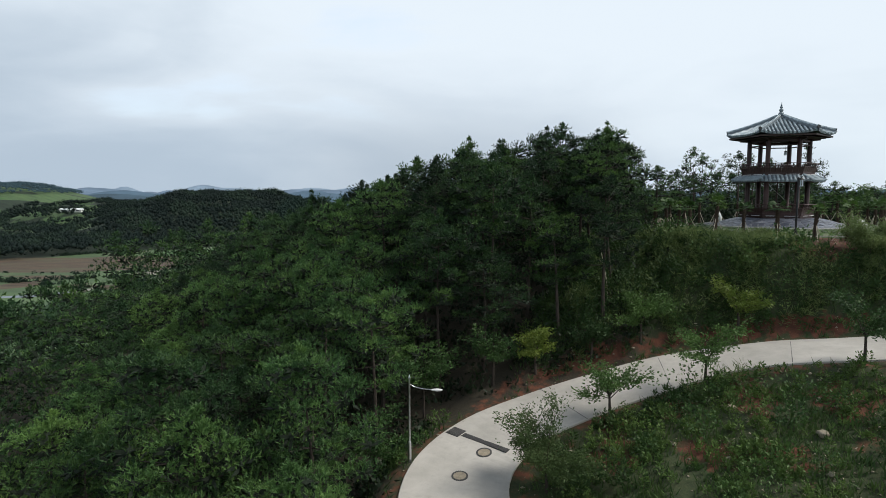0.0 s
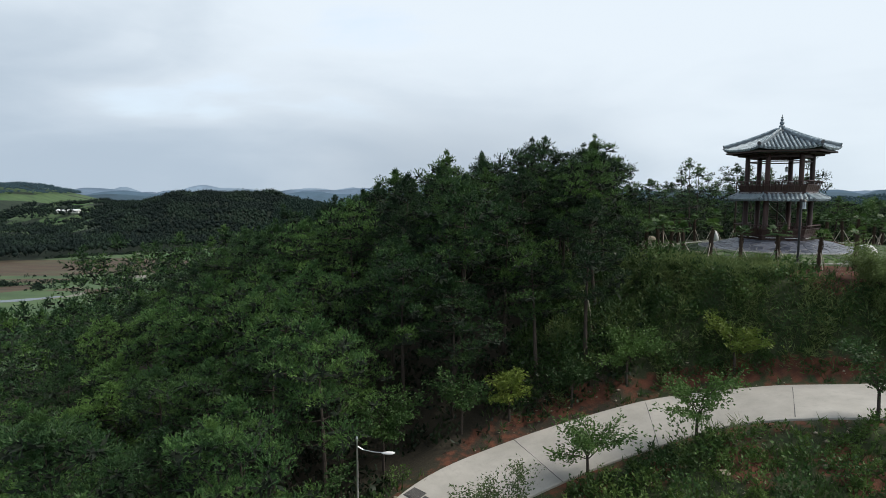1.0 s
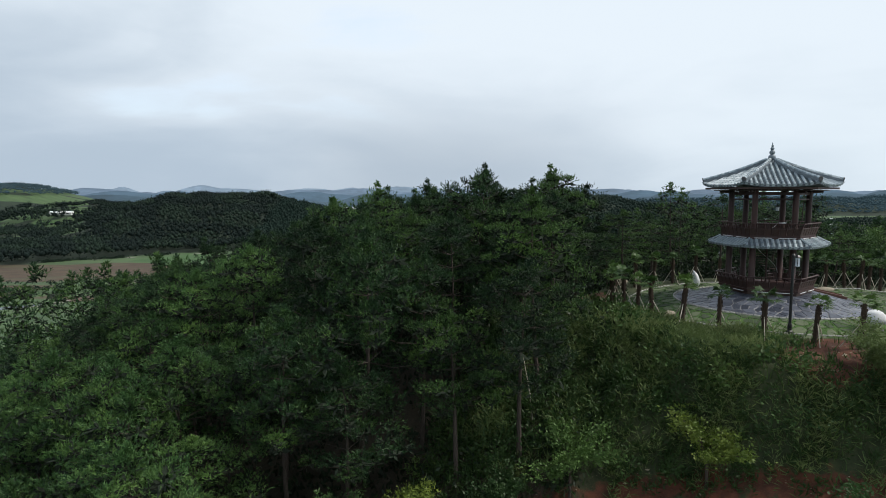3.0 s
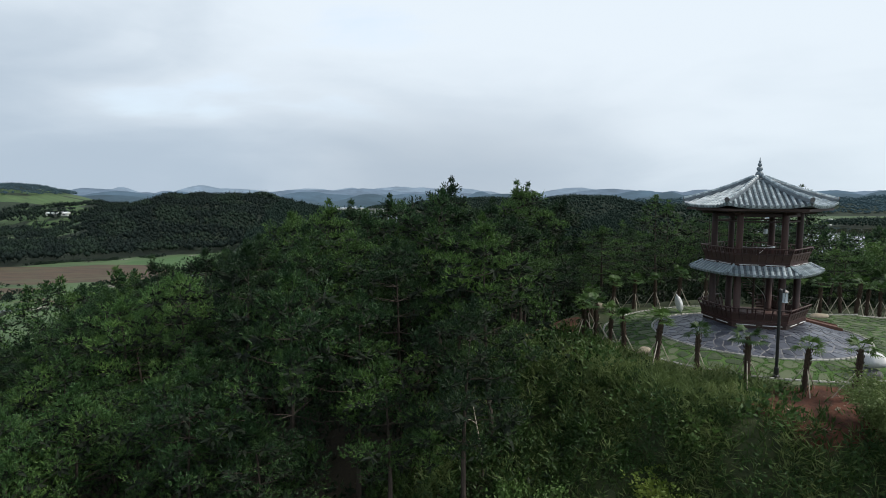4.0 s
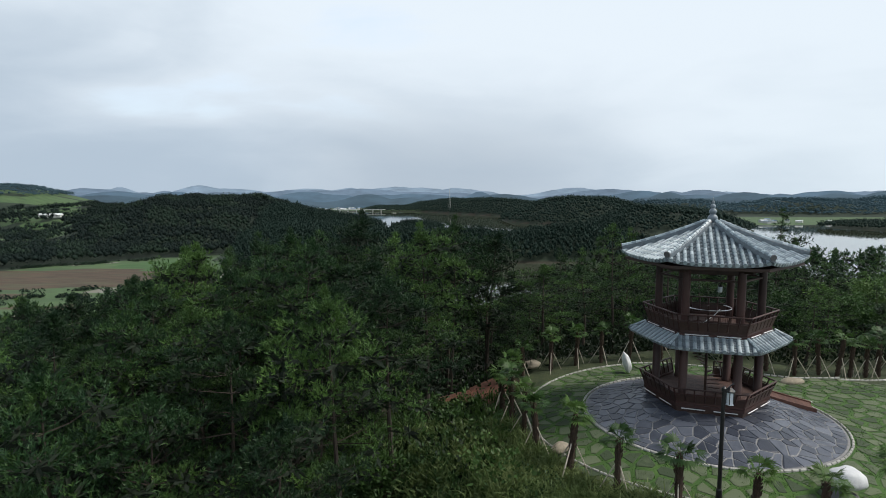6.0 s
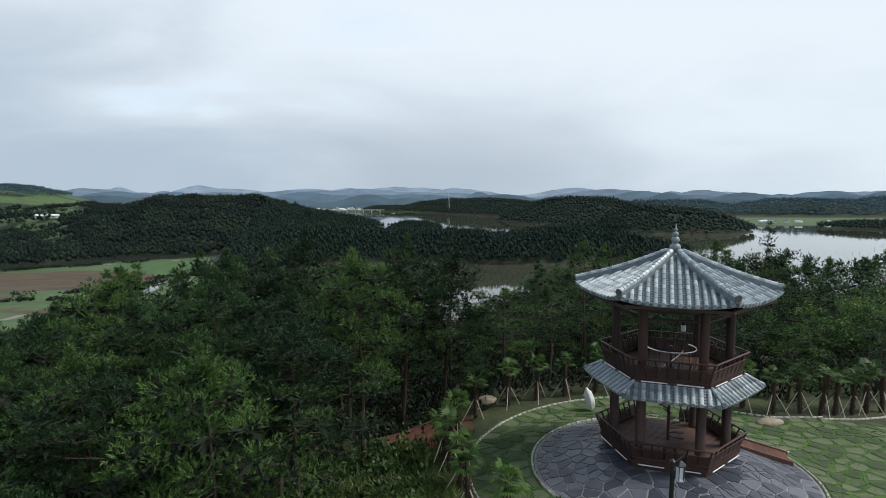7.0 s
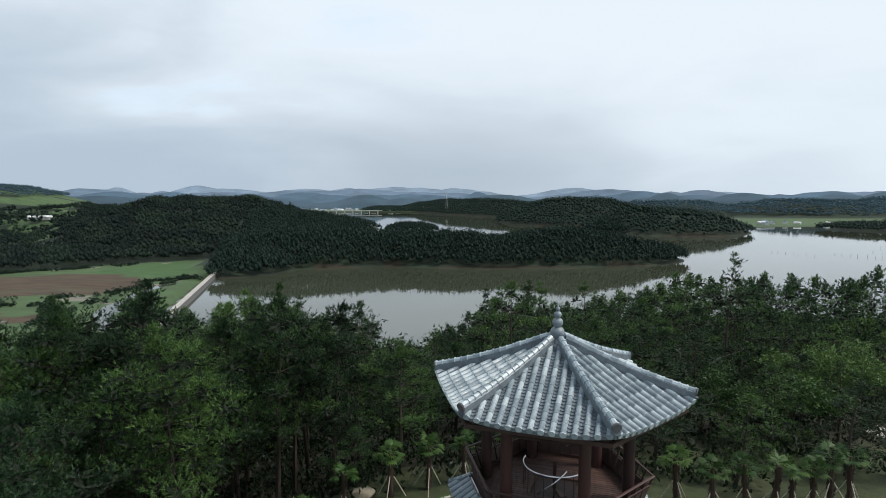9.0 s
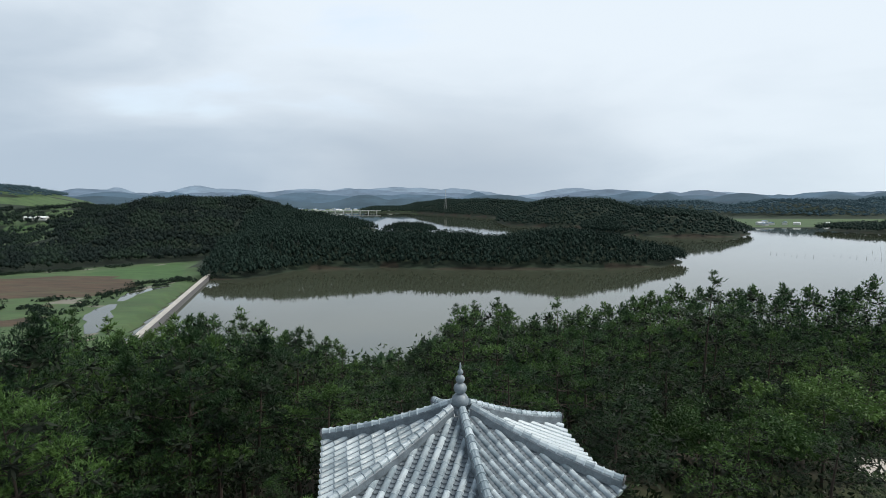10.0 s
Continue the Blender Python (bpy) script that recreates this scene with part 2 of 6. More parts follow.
def ground_mat():
    m = Nodes("ground", 0.95)
    n1, n2, n3 = m.noise(0.25, 4), m.noise(1.3, 5, 0.65), m.noise(9, 4, 0.7)
    wild = m.mix(m.span(n2, 0.35, 0.65), rgb(0.022, 0.036, 0.013), rgb(0.046, 0.062, 0.022))
    wild = m.mix(m.span(n3, 0.5, 0.75, 0, 0.6), wild, rgb(0.09, 0.075, 0.04))
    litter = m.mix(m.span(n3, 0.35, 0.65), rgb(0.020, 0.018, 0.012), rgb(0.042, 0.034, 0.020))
    soil = m.mix(m.span(n2, 0.35, 0.65), rgb(0.050, 0.020, 0.012), rgb(0.130, 0.047, 0.025))
    soil = m.mix(m.span(n3, 0.55, 0.8, 0, 0.7), soil, rgb(0.15, 0.075, 0.045))
    lawn = m.mix(m.span(n2, 0.35, 0.7), rgb(0.032, 0.082, 0.016), rgb(0.068, 0.145, 0.026))
    lawn = m.mix(m.span(n3, 0.45, 0.75, 0, 0.5), lawn, rgb(0.10, 0.14, 0.045))
    far = m.noise(0.02, 6, 0.65, (1, 2.6, 1))
    rows = m.noise(0.09, 4, 0.6, (0.5, 3.0, 1))
    green = m.mix(m.span(far, 0.35, 0.65), rgb(0.042, 0.084, 0.034), rgb(0.078, 0.138, 0.050))
    green = m.mix(m.span(rows, 0.45, 0.7, 0, 0.5), green, rgb(0.072, 0.080, 0.043))
    paddy = m.mix(m.span(rows, 0.35, 0.65), rgb(0.034, 0.084, 0.024), rgb(0.064, 0.134, 0.040))
    brown = m.mix(m.span(rows, 0.35, 0.65), rgb(0.044, 0.034, 0.022), rgb(0.096, 0.060, 0.036))
    brown = m.mix(m.span(far, 0.48, 0.66, 0, 0.65), brown, rgb(0.085, 0.088, 0.045))
    wood = m.mix(m.span(far, 0.4, 0.6), rgb(0.011, 0.022, 0.013), rgb(0.020, 0.036, 0.019))
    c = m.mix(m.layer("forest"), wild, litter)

    def edge(name, spread):
        return m.span(m.calc("ADD", m.layer(name), m.calc("MULTIPLY", m.calc("SUBTRACT", n2, 0.5), spread)), 0.4, 0.6)

    c = m.mix(edge("far_wood", 0.1), c, wood)
    c = m.mix(edge("green_field", 0.1), c, green)
    c = m.mix(edge("brown_field", 0.6), c, brown)
    c = m.mix(edge("paddy", 0.1), c, paddy)
    c = m.mix(edge("path", 0.2), c, rgb(0.20, 0.19, 0.16))
    c = m.mix(edge("soil", 1.1), c, soil)
    c = m.mix(edge("lawn", 0.3), c, lawn)
    return m.colour(c).bump(m.calc("ADD", n2, n3), 0.05, 0.6).mat


CONCRETE, WATER, GROUND = concrete_mat(), water_mat(), ground_mat()


# ---- building helpers ----
class Shape:
    """Collects vertices and faces of one mesh."""

    def __init__(self):
        self.v, self.f, self.smooth = [], [], False

    def add(self, verts, faces, m=None):
        k = len(self.v)
        self.v += [tuple(m @ Vector(p)) for p in verts] if m else [tuple(p) for p in verts]
        self.f += [tuple(i + k for i in f) for f in faces]
        return self

    def box(self, m, sx, sy, sz, c=0.012):
        """A box round the middle of m, with chamfered long edges (along its x)."""
        y, z, c = sy / 2, sz / 2, min(c, sy / 3, sz / 3)
        ring = [(-y + c, -z), (y - c, -z), (y, -z + c), (y, z - c), (y - c, z), (-y + c, z), (-y, z - c), (-y, -z + c)]
        verts = [(x, a, b) for x in (-sx / 2, sx / 2) for a, b in ring]
        faces = [(i, (i + 1) % 8, (i + 1) % 8 + 8, i + 8) for i in range(8)] + [tuple(range(7, -1, -1)), tuple(range(8, 16))]
        return self.add(verts, faces, m)

    def bar(self, a, b, w, h, c=0.012):
        """A chamfered bar from a to b, w wide, h high."""
        a, b = Vector(a), Vector(b)
        d = b - a
        x = d.normalized()
        up = Vector((0, 0, 1)) if abs(x.z) < 0.95 else Vector((0, 1, 0))
        y = up.cross(x).normalized()
        z = x.cross(y)
        m = Matrix((x, y, z)).transposed().to_4x4()
        m.translation = (a + b) / 2
        return self.box(m, d.length, w, h, c)

    def tube(self, points, radii, seg=8, caps=True):
        points = [Vector(p) for p in points]
        k = len(self.v)
        n = len(points)
        side = None
        for i, p in enumerate(points):
            d = (points[min(i + 1, n - 1)] - points[max(i - 1, 0)]).normalized()
            ref = side if side is not None else (Vector((1, 0, 0)) if abs(d.x) < 0.9 else Vector((0, 1, 0)))
            y = d.cross(ref).normalized()
            side = y.cross(d).normalized()
            r = radii[i] if isinstance(radii, (list, tuple)) else radii
            self.v += [tuple(p + r * (side * math.cos(a) + y * math.sin(a))) for a in (2 * math.pi * j / seg for j in range(seg))]
        for i in range(n - 1):
            for j in range(seg):
                q = k + i * seg
                self.f.append((q + j, q + (j + 1) % seg, q + seg + (j + 1) % seg, q + seg + j))
        if caps:
            self.f += [tuple(k + j for j in range(seg - 1, -1, -1)), tuple(k + (n - 1) * seg + j for j in range(seg))]
        return self

    def lathe(self, profile, seg=16, m=None):
        s = Shape()
        for r, z in profile:
            s.v += [(r * math.cos(2 * math.pi * j / seg), r * math.sin(2 * math.pi * j / seg), z) for j in range(seg)]
        for i in range(len(profile) - 1):
            s.f += [(i * seg + j, i * seg + (j + 1) % seg, (i + 1) * seg + (j + 1) % seg, (i + 1) * seg + j) for j in range(seg)]
        s.f += [tuple(range(seg - 1, -1, -1)), tuple((len(profile) - 1) * seg + j for j in range(seg))]
        return self.add(s.v, s.f, m)

    def mesh(self, name, mat, smooth=False):
        me = bpy.data.meshes.new(name)
        me.from_pydata(self.v, [], self.f)
        me.materials.append(mat)
        if smooth:
            me.shade_smooth()
        me.update()
        return me


def part(name, shape, mat, parent=None, label="", smooth=False, kind=""):
    """Links a shape, or a finished mesh, as one object under a thing or a part."""
    ob = new(name, shape.mesh(name, mat, smooth) if isinstance(shape, Shape) else shape)
    if parent:
        ob.parent = parent
    return tagged(ob, label, kind=kind)


def thing(name, label, category, group="", kind="", at=None):
    ob = new(name)
    if at is not None:
        ob.matrix_basis = at
    return tagged(ob, label, category, group, kind)


def array_mesh(name, verts, faces, mat):
    """A mesh from arrays of vertices and of equal-sided faces."""
    me = bpy.data.meshes.new(name)
    n, k = faces.shape
    me.vertices.add(len(verts))
    me.vertices.foreach_set("co", np.ascontiguousarray(verts, dtype=np.float32).ravel())
    me.loops.add(n * k)
    me.loops.foreach_set("vertex_index", np.ascontiguousarray(faces, dtype=np.int32).ravel())
    me.polygons.add(n)
    me.polygons.foreach_set("loop_start", np.arange(0, n * k, k, dtype=np.int32))
    me.materials.append(mat)
    me.update(calc_edges=True)
    return me


def unit(a):
    return a / np.maximum(np.linalg.norm(a, axis=-1, keepdims=True), 1e-9)


def blades(rng, base, ways, length, width, spread, sides=3):
    """Pointed leaves: one per base point, along ways with some spread; three- or four-sided."""
    n = len(base)
    d = unit(unit(ways) + rng.normal(0, spread, (n, 3)))
    side = unit(np.cross(d, rng.normal(0, 1, (n, 3))))
    le = length * rng.uniform(0.65, 1.25, (n, 1))
    w = width * rng.uniform(0.7, 1.3, (n, 1))
    mid = base + d * le * 0.35
    tip = base + d * le
    if sides == 3:
        v = np.stack([base - side * w * 0.5, base + side * w * 0.5, tip], 1)
    else:
        v = np.stack([base - side * w * 0.15, mid + side * w * 0.5, tip, mid - side * w * 0.5], 1)
    return v.reshape(-1, 3), np.arange(sides * n).reshape(-1, sides)


def curve(points, n):
    """n points along a smooth curve through the points."""
    p = np.array(points, float)
    p = np.vstack([2 * p[0] - p[1], p, 2 * p[-1] - p[-2]])
    out = []
    for u in np.linspace(0, len(points) - 1 - 1e-6, n):
        i, s = int(u), u - int(u)
        a, b, c, d = p[i:i + 4]
        out.append(0.5 * (2 * b + (c - a) * s + (2 * a - 5 * b + 4 * c - d) * s ** 2 + (3 * b - 3 * c + d - a) * s ** 3))
    return np.array(out)


def step(a, b, x):
    s = np.clip((x - a) / (b - a), 0, 1)
    return s * s * (3 - 2 * s)


# ---- the lie of the land ----
LAKE = -57.0
FAR = 1.345  # the land across the valley is laid out on a plan at this scale, about the pavilion's south side


def plan(x, y):
    """From metres to the plan of the far land."""
    return (x + 0.5) / FAR - 0.5, (y + 17.0) / FAR - 17.0


def site(x, y):
    """From the plan of the far land to metres."""
    return (x + 0.5) * FAR - 0.5, (y + 17.0) * FAR - 17.0


ROAD = curve([(40, -44, 0.5), (17, -32.6, -1.6), (3, -26.2, -4.6), (-5.6, -22.3, -6.5), (-10.8, -20.2, -7.4), (-15.5, -18.9, -8.55), (-20.2, -19.3, -9.65),
              (-25.2, -20.6, -10.8), (-29.6, -22.8, -11.8), (-32.2, -26.6, -12.6), (-32.5, -32, -13.2), (-31.5, -42, -14.2), (-28, -60, -16), (-22, -90, -19)], 90)
HALF = 2.95


def along(x, y, line):
    """Distance from the line, and its height there."""
    best, height = np.full(x.shape, 1e9), np.zeros(x.shape)
    for a, b in zip(line[:-1], line[1:]):
        d = b - a
        s = np.clip(((x - a[0]) * d[0] + (y - a[1]) * d[1]) / (d[0] ** 2 + d[1] ** 2), 0, 1)
        q = np.hypot(x - a[0] - s * d[0], y - a[1] - s * d[1])
        near = q < best
        best, height = np.where(near, q, best), np.where(near, a[2] + s * d[2], height)
    return best, height


RIDGE = np.array([(-60.0, 10, -16.0), (-42, 7, -9.6), (-24, 3, -3.6), (-10, 0, -0.7), (0.0, 0, -0.25), (14, 3, -0.25), (30, 20, -2.5), (62, 58, -13.5), (150, 110, -27.0)])


def hill(x, y, cx, cy, rx, ry, high, turn=0.0):
    """A rounded hill above the lake."""
    c, s = math.cos(radians(turn)), math.sin(radians(turn))
    u, v = ((x - cx) * c + (y - cy) * s) / rx, (-(x - cx) * s + (y - cy) * c) / ry
    return high * np.clip(1.25 - 1.25 * (u * u + v * v) ** 0.8, -0.6, 1)


def spur(x, y, line, wide, lift=2.0):
    """A wooded spur along a crest line, falling steeply to the water on both sides."""
    d, top = along(x, y, np.array(line, float))
    return np.maximum((top + lift) * (1 - (d / wide) ** 2), -6) - lift * 0.5


def waves(x, y, size, seed):
    r = np.random.default_rng(seed)
    out = np.zeros(x.shape)
    for k in range(7):
        a, p, f = r.uniform(0, 6.28), r.uniform(0, 6.28), 6.28 / size * r.uniform(0.5, 1.9)
        out += np.sin((x * math.cos(a) + y * math.sin(a)) * f + p)
    return out / 7


def west_of_dam(x, y):
    return (x + 125) + (y - 233) * (31 / 143)


def lowland(x, y):
    """The far land and the lake bed, as height over the lake."""
    x, y = plan(x, y)
    z = np.full(x.shape, -5.0)
    land = np.maximum.reduce([
        spur(x, y, [(-150, 392, 6), (-146, 416, 13), (-122, 438, 17), (-94, 444, 16), (-43, 458, 13.5), (7, 448, 14), (42, 445, 11), (97, 452, 18), (140, 460, 11.5), (154, 465, 5)], 44),  # peninsula
        spur(x, y, [(-134, 446, 13), (-150, 530, 15), (-200, 610, 20)], 62),
        spur(x, y, [(-88, 470, 8), (-92, 520, 4)], 50),
        hill(x, y, -46, 790, 34, 30, 5, 0),             # islet behind it
        hill(x, y, -318, 770, 172, 335, 38, 8),         # wooded hill behind the fields
        hill(x, y, -238, 880, 116, 200, 22, 0),
        hill(x, y, -225, 640, 120, 190, 27, 0),
        hill(x, y, -160, 850, 64, 60, 13, 0),
        hill(x, y, -505, 725, 120, 95, 19, 0),          # terraced knoll with the farm
        hill(x, y, -660, 1010, 170, 130, 24, 0),
        hill(x, y, 250, 1080, 150, 170, 34, 0),          # headland over the channel
        hill(x, y, 320, 845, 112, 130, 23, 0),
        hill(x, y, 84, 1555, 430, 120, 27, -61),
        hill(x, y, 645, 842, 82, 60, 3.5, 0),
        hill(x, y, -1230, 1500, 330, 420, 62, 0),
        hill(x, y, 560, 1420, 190, 120, 27, 0),          # hills beyond the eastern fields
        hill(x, y, 860, 1380, 240, 150, 30, 0),
        hill(x, y, 1180, 1480, 260, 160, 34, 0),
    ])
    land = land + step(3, 14, land) * (6.0 * waves(x, y, 110, 71) + 4.0 * waves(x, y, 52, 72)) * step(440, 620, y)
    z = np.maximum(z, land)
    plain = np.maximum(step(-80, -260, x + 0.10 * y) * step(3100, 2300, y) * 3.0 - 0 * x, 0)
    far = step(880, 960, y - 0.15 * (x - 500)) * step(420, 470, x) * 3.0
    beyond = np.maximum(step(2250, 2500, y), step(1560, 1600, y) * step(-40, -90, x)) * 4.0
    flat = np.maximum.reduce([plain, far, beyond])
    z = np.where(flat > 0.05, np.maximum(z, flat - 1 + 0 * x), z)
    valley = step(0, -6, west_of_dam(x, y)) * 7.0 - 5.0
    z = np.maximum(z, np.where(y < 700, valley, -5))
    return z * FAR


def wood_edge(x, y):
    """Where the fields of the valley end against the woods."""
    return np.interp(x, (-420, -300, -277, -239, -200), (270, 325, 365, 403, 430)) + 4 * waves(x, y, 60, 5)


def open_west(x, y):
    """Terraced fields west of the wooded hill."""
    b = -x / (y + 17.0)
    return (b > 0.615) & (y > 640) & (waves(x, y, 60, 9) < 0.08) | (b > 0.66) & (y > 470) & (y < 625) & (waves(x, y, 50, 10) < 0.12)


def height(x, y):
    x, y = np.asarray(x, float), np.asarray(y, float)
    d, top = along(x, y, RIDGE)
    south = step(-4, -14, y) * step(60, 10, x)
    bumpy = 0.35 * waves(x, y, 14, 3) * step(12, 20, np.hypot(x, y)) + 1.5 * waves(x, y, 60, 4) * step(25, 60, d)
    fall = np.maximum(d - 11.5 + 6.3 * step(-6, -16, x), 0)
    north = step(8, 30, y)
    own = top - fall * (0.36 - 0.14 * north + 0.10 * south * step(30, 8, fall)) * step(0, 5, fall) - 0.35 * north * np.maximum(fall - 80, 0) + bumpy
    own = own - 0.35 * step(-5, -11, y) * step(16, 12, d)
    low = LAKE + lowland(x, y)
    z = np.maximum(own, low)
    q, rz = along(x, y, ROAD)
    z = np.where(q < HALF + 14, rz - 0.14 + (z - rz + 0.14) * step(HALF + 0.35, HALF + 2.2 + np.clip(np.abs(z - rz) * 0.5, 0, 8), q), z)
    # the mound under the pavilion
    r = np.hypot(x + 0.2, y + 0.8)
    z = np.maximum(z, -0.6 * step(6.6, 10.2, r) - 100 * (r > 10.2))
    return z


def h1(x, y):
    return float(height(np.array([x]), np.array([y]))[0])


def poly_mask(x, y, corners):
    """1 inside a convex polygon (clockwise), fading over 3 m."""
    inside = np.full(x.shape, 1e9)
    n = len(corners)
    for i in range(n):
        (ax, ay), (bx, by) = corners[i], corners[(i + 1) % n]
        inside = np.minimum(inside, ((bx - ax) * (ay - y) - (ax - x) * (by - ay)) / math.hypot(bx - ax, by - ay))
    return step(-2, 2, inside)


def ground_sheet():
    n, k, reach = 400, 6.7, 12.0
    u = np.linspace(-1, 1, n)
    gx, gy = np.meshgrid(-8 + reach * np.sinh(k * u), -8 + reach * np.sinh(k * u))
    x, y = gx.ravel(), gy.ravel()
    z = height(x, y)
    i = np.arange(n * n).reshape(n, n)
    faces = np.stack([i[:-1, :-1], i[:-1, 1:], i[1:, 1:], i[1:, :-1]], -1).reshape(-1, 4)
    me = array_mesh("ground", np.stack([x, y, z], 1), faces, GROUND)
    me.shade_smooth()
    q, rz = along(x, y, ROAD)
    r = np.hypot(x, y)
    px, py = plan(x, y)
    lawn = np.maximum(step(10.6, 9.9, r), step(7.6, 6.8, np.abs(y + 1.2)) * step(6, 9, x) * step(30, 26, x))
    uphill = z > rz + 0.25
    soil = step(HALF + 2.7, HALF + 1.0, q) * np.where(uphill, 0.86 + 0.5 * waves(x, y, 6, 62), 0.45)
    soil = np.maximum(soil, 0.80 * step(3.6, 1.6, np.hypot((x + 2.4) / 1.6, (y + 12.7) / 1.0)))
    soil = np.maximum(soil, 0.95 * step(3.6, 1.8, np.hypot(x + 12.2, (y - 7.4) * 0.85)))
    soil = np.maximum(soil, step(-0.5, 0.35, waves(x, y, 7, 61)) * step(-20, -24, y) * step(-31, -28, x) * step(18, 9, q) * 0.62)
    d, _ = along(x, y, np.array([(0.0, 0, 0), (14, 2, 0), (24, 6, 0)]))
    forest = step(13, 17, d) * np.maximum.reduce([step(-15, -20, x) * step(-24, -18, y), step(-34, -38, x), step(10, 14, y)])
    field = step(0, -4, west_of_dam(px, py)) * step(LAKE + 7, LAKE + 5, z) * step(4, -4, py - wood_edge(px, py))
    brown = np.maximum(poly_mask(px, py, [(-420, 316), (-240, 349), (-207, 354), (-171, 318), (-180, 277), (-230, 270), (-420, 270)]), 0.7 * poly_mask(px, py, [(-300, 250), (-186, 262), (-160, 215), (-250, 190)]) * (waves(px, py, 40, 33) > 0.1))
    wood = step(260, 330, np.hypot(x, y)) * (1 - field) * step(LAKE - 1.2, LAKE + 0.3, z)
    terraces = 1.0 * open_west(px, py)
    field = np.maximum(field, terraces)
    field = np.maximum(field, step(880, 960, py - 0.15 * (px - 500)) * step(460, 500, px) * step(1250, 1150, py) * (z < LAKE + 8))
    field = np.maximum(field, step(1590, 1620, py) * step(-40, -90, px) * (waves(px, py, 150, 14) > -0.1))
    paddy = poly_mask(px, py, [(-236, 362), (-218, 401), (-198, 428), (-174, 378), (-167, 346), (-187, 338)]) + 0.8 * terraces * (waves(px, py, 60, 13) > 0.3)
    lanes = [along(px, py, curve(p, 14))[0] for p in ([(-420, 268, 0), (-230, 266, 0), (-178, 276, 0), (-163, 318, 0), (-156, 356, 0)], [(-128, 190, 0), (-150, 240, 0), (-178, 262, 0), (-205, 256, 0)], [(-230, 186, 0), (-189, 199, 0), (-178, 216, 0), (-150, 214, 0)], [(-260, 372, 0), (-215, 406, 0), (-190, 425, 0)])]
    path = step(2.6, 1.2, np.minimum.reduce(lanes)) * step(LAKE + 8, LAKE + 4, z) * 0.75
    for name, value in (("paddy", np.clip(paddy, 0, 1)), ("path", path), ("forest", forest), ("soil", soil), ("lawn", lawn), ("green_field", field), ("brown_field", brown * step(LAKE + 8, LAKE + 4, z)), ("far_wood", wood)):
        me.attributes.new(name, "FLOAT", "POINT").data.foreach_set("value", value.astype(np.float32))
    return tagged(new("ground", me), "grassy wooded hill and valley ground with red soil", "ground", kind="structure")


def road_slab():
    s, n = Shape(), len(ROAD)
    t = np.gradient(ROAD[:, :2], axis=0)
    t /= np.linalg.norm(t, axis=1, keepdims=True)
    for p, d in zip(ROAD, t):
        nx, ny = -d[1], d[0]
        for off, dz in ((-HALF, -0.5), (-HALF, -0.03), (-HALF + 0.04, 0), (0, 0.03), (HALF - 0.04, 0), (HALF, -0.03), (HALF, -0.5)):
            s.v.append((p[0] + nx * off, p[1] + ny * off, p[2] + dz))
    for i in range(n - 1):
        s.f += [(i * 7 + j, i * 7 + j + 1, i * 7 + j + 8, i * 7 + j + 7) for j in range(6)]
    return tagged(part("road", s, CONCRETE), "pale concrete hillside lane with joints", "road", kind="structure")


ground = ground_sheet()
road = road_slab()
lake = Shape()
lake.add([(-4700, -4700, LAKE), (4700, -4700, LAKE), (4700, 4700, LAKE), (-4700, 4700, LAKE)], [(0, 1, 2, 3)])
tagged(part("water", lake, WATER), "still grey-olive lake reflecting the cloudy sky", "lake", kind="structure")


def far_ridge(name, dist, base, high, seed, mat, bias, start=-1.0):
    """A long chain of distant hills, rising out of the plain."""
    n = 260
    a = np.linspace(start, 1.0, n)
    r = np.random.default_rng(seed)
    top = np.zeros(n)
    for k in range(34):
        c, w = r.uniform(start, 1), r.uniform(0.02, 0.085)
        top = np.maximum(top, r.uniform(0.45, 1.0) * np.exp(-((a - c) / w) ** 2))
    top = (0.35 + 0.65 * top) * high * (1 + bias * a) + 0.012 * high * r.normal(0, 1, n)
    if start > -1:
        top *= step(start, start + 0.12, a)
    v, f = [], []
    for back in (0, 1, 2):
        for i in range(n):
            dd = dist + (0, 170, 360)[back]
            v.append((dd * math.sin(a[i]) * 1.05, dd * math.cos(a[i]), base - 4 if back != 1 else base + top[i]))
    for b in range(2):
        f += [(b * n + i, b * n + i + 1, (b + 1) * n + i + 1, (b + 1) * n + i) for i in range(n - 1)]
    s = Shape()
    s.v, s.f = v, f
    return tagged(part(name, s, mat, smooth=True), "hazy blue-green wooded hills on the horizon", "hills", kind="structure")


def haze_mat(name, colour, haze_glow):
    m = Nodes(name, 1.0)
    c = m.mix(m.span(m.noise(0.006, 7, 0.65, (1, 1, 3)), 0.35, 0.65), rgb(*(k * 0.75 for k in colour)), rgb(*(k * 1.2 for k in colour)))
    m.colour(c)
    # haze is put in as the blue colour plus a faint emission of it
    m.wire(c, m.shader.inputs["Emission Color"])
    m.shader.inputs["Emission Strength"].default_value = haze_glow
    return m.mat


far_ridge("backdrop_hills", 2500, LAKE, 72, 11, haze_mat("hills_near", (0.030, 0.058, 0.082), 0.5), 0.2)
far_ridge("backdrop_hills", 3200, LAKE, 86, 23, haze_mat("hills_middle", (0.046, 0.082, 0.118), 0.62), 0.1)
far_ridge("backdrop_hills", 4000, LAKE, 102, 5, haze_mat("hills_far", (0.082, 0.120, 0.166), 0.62), -0.05)
far_ridge("backdrop_hills", 4500, LAKE, 122, 8, haze_mat("hills_farthest", (0.120, 0.165, 0.216), 0.75), -0.25)


# ---- the pavilion ----
TURN6 = radians(-139.7)
FLOOR1, FLOOR2 = 1.18, 4.98


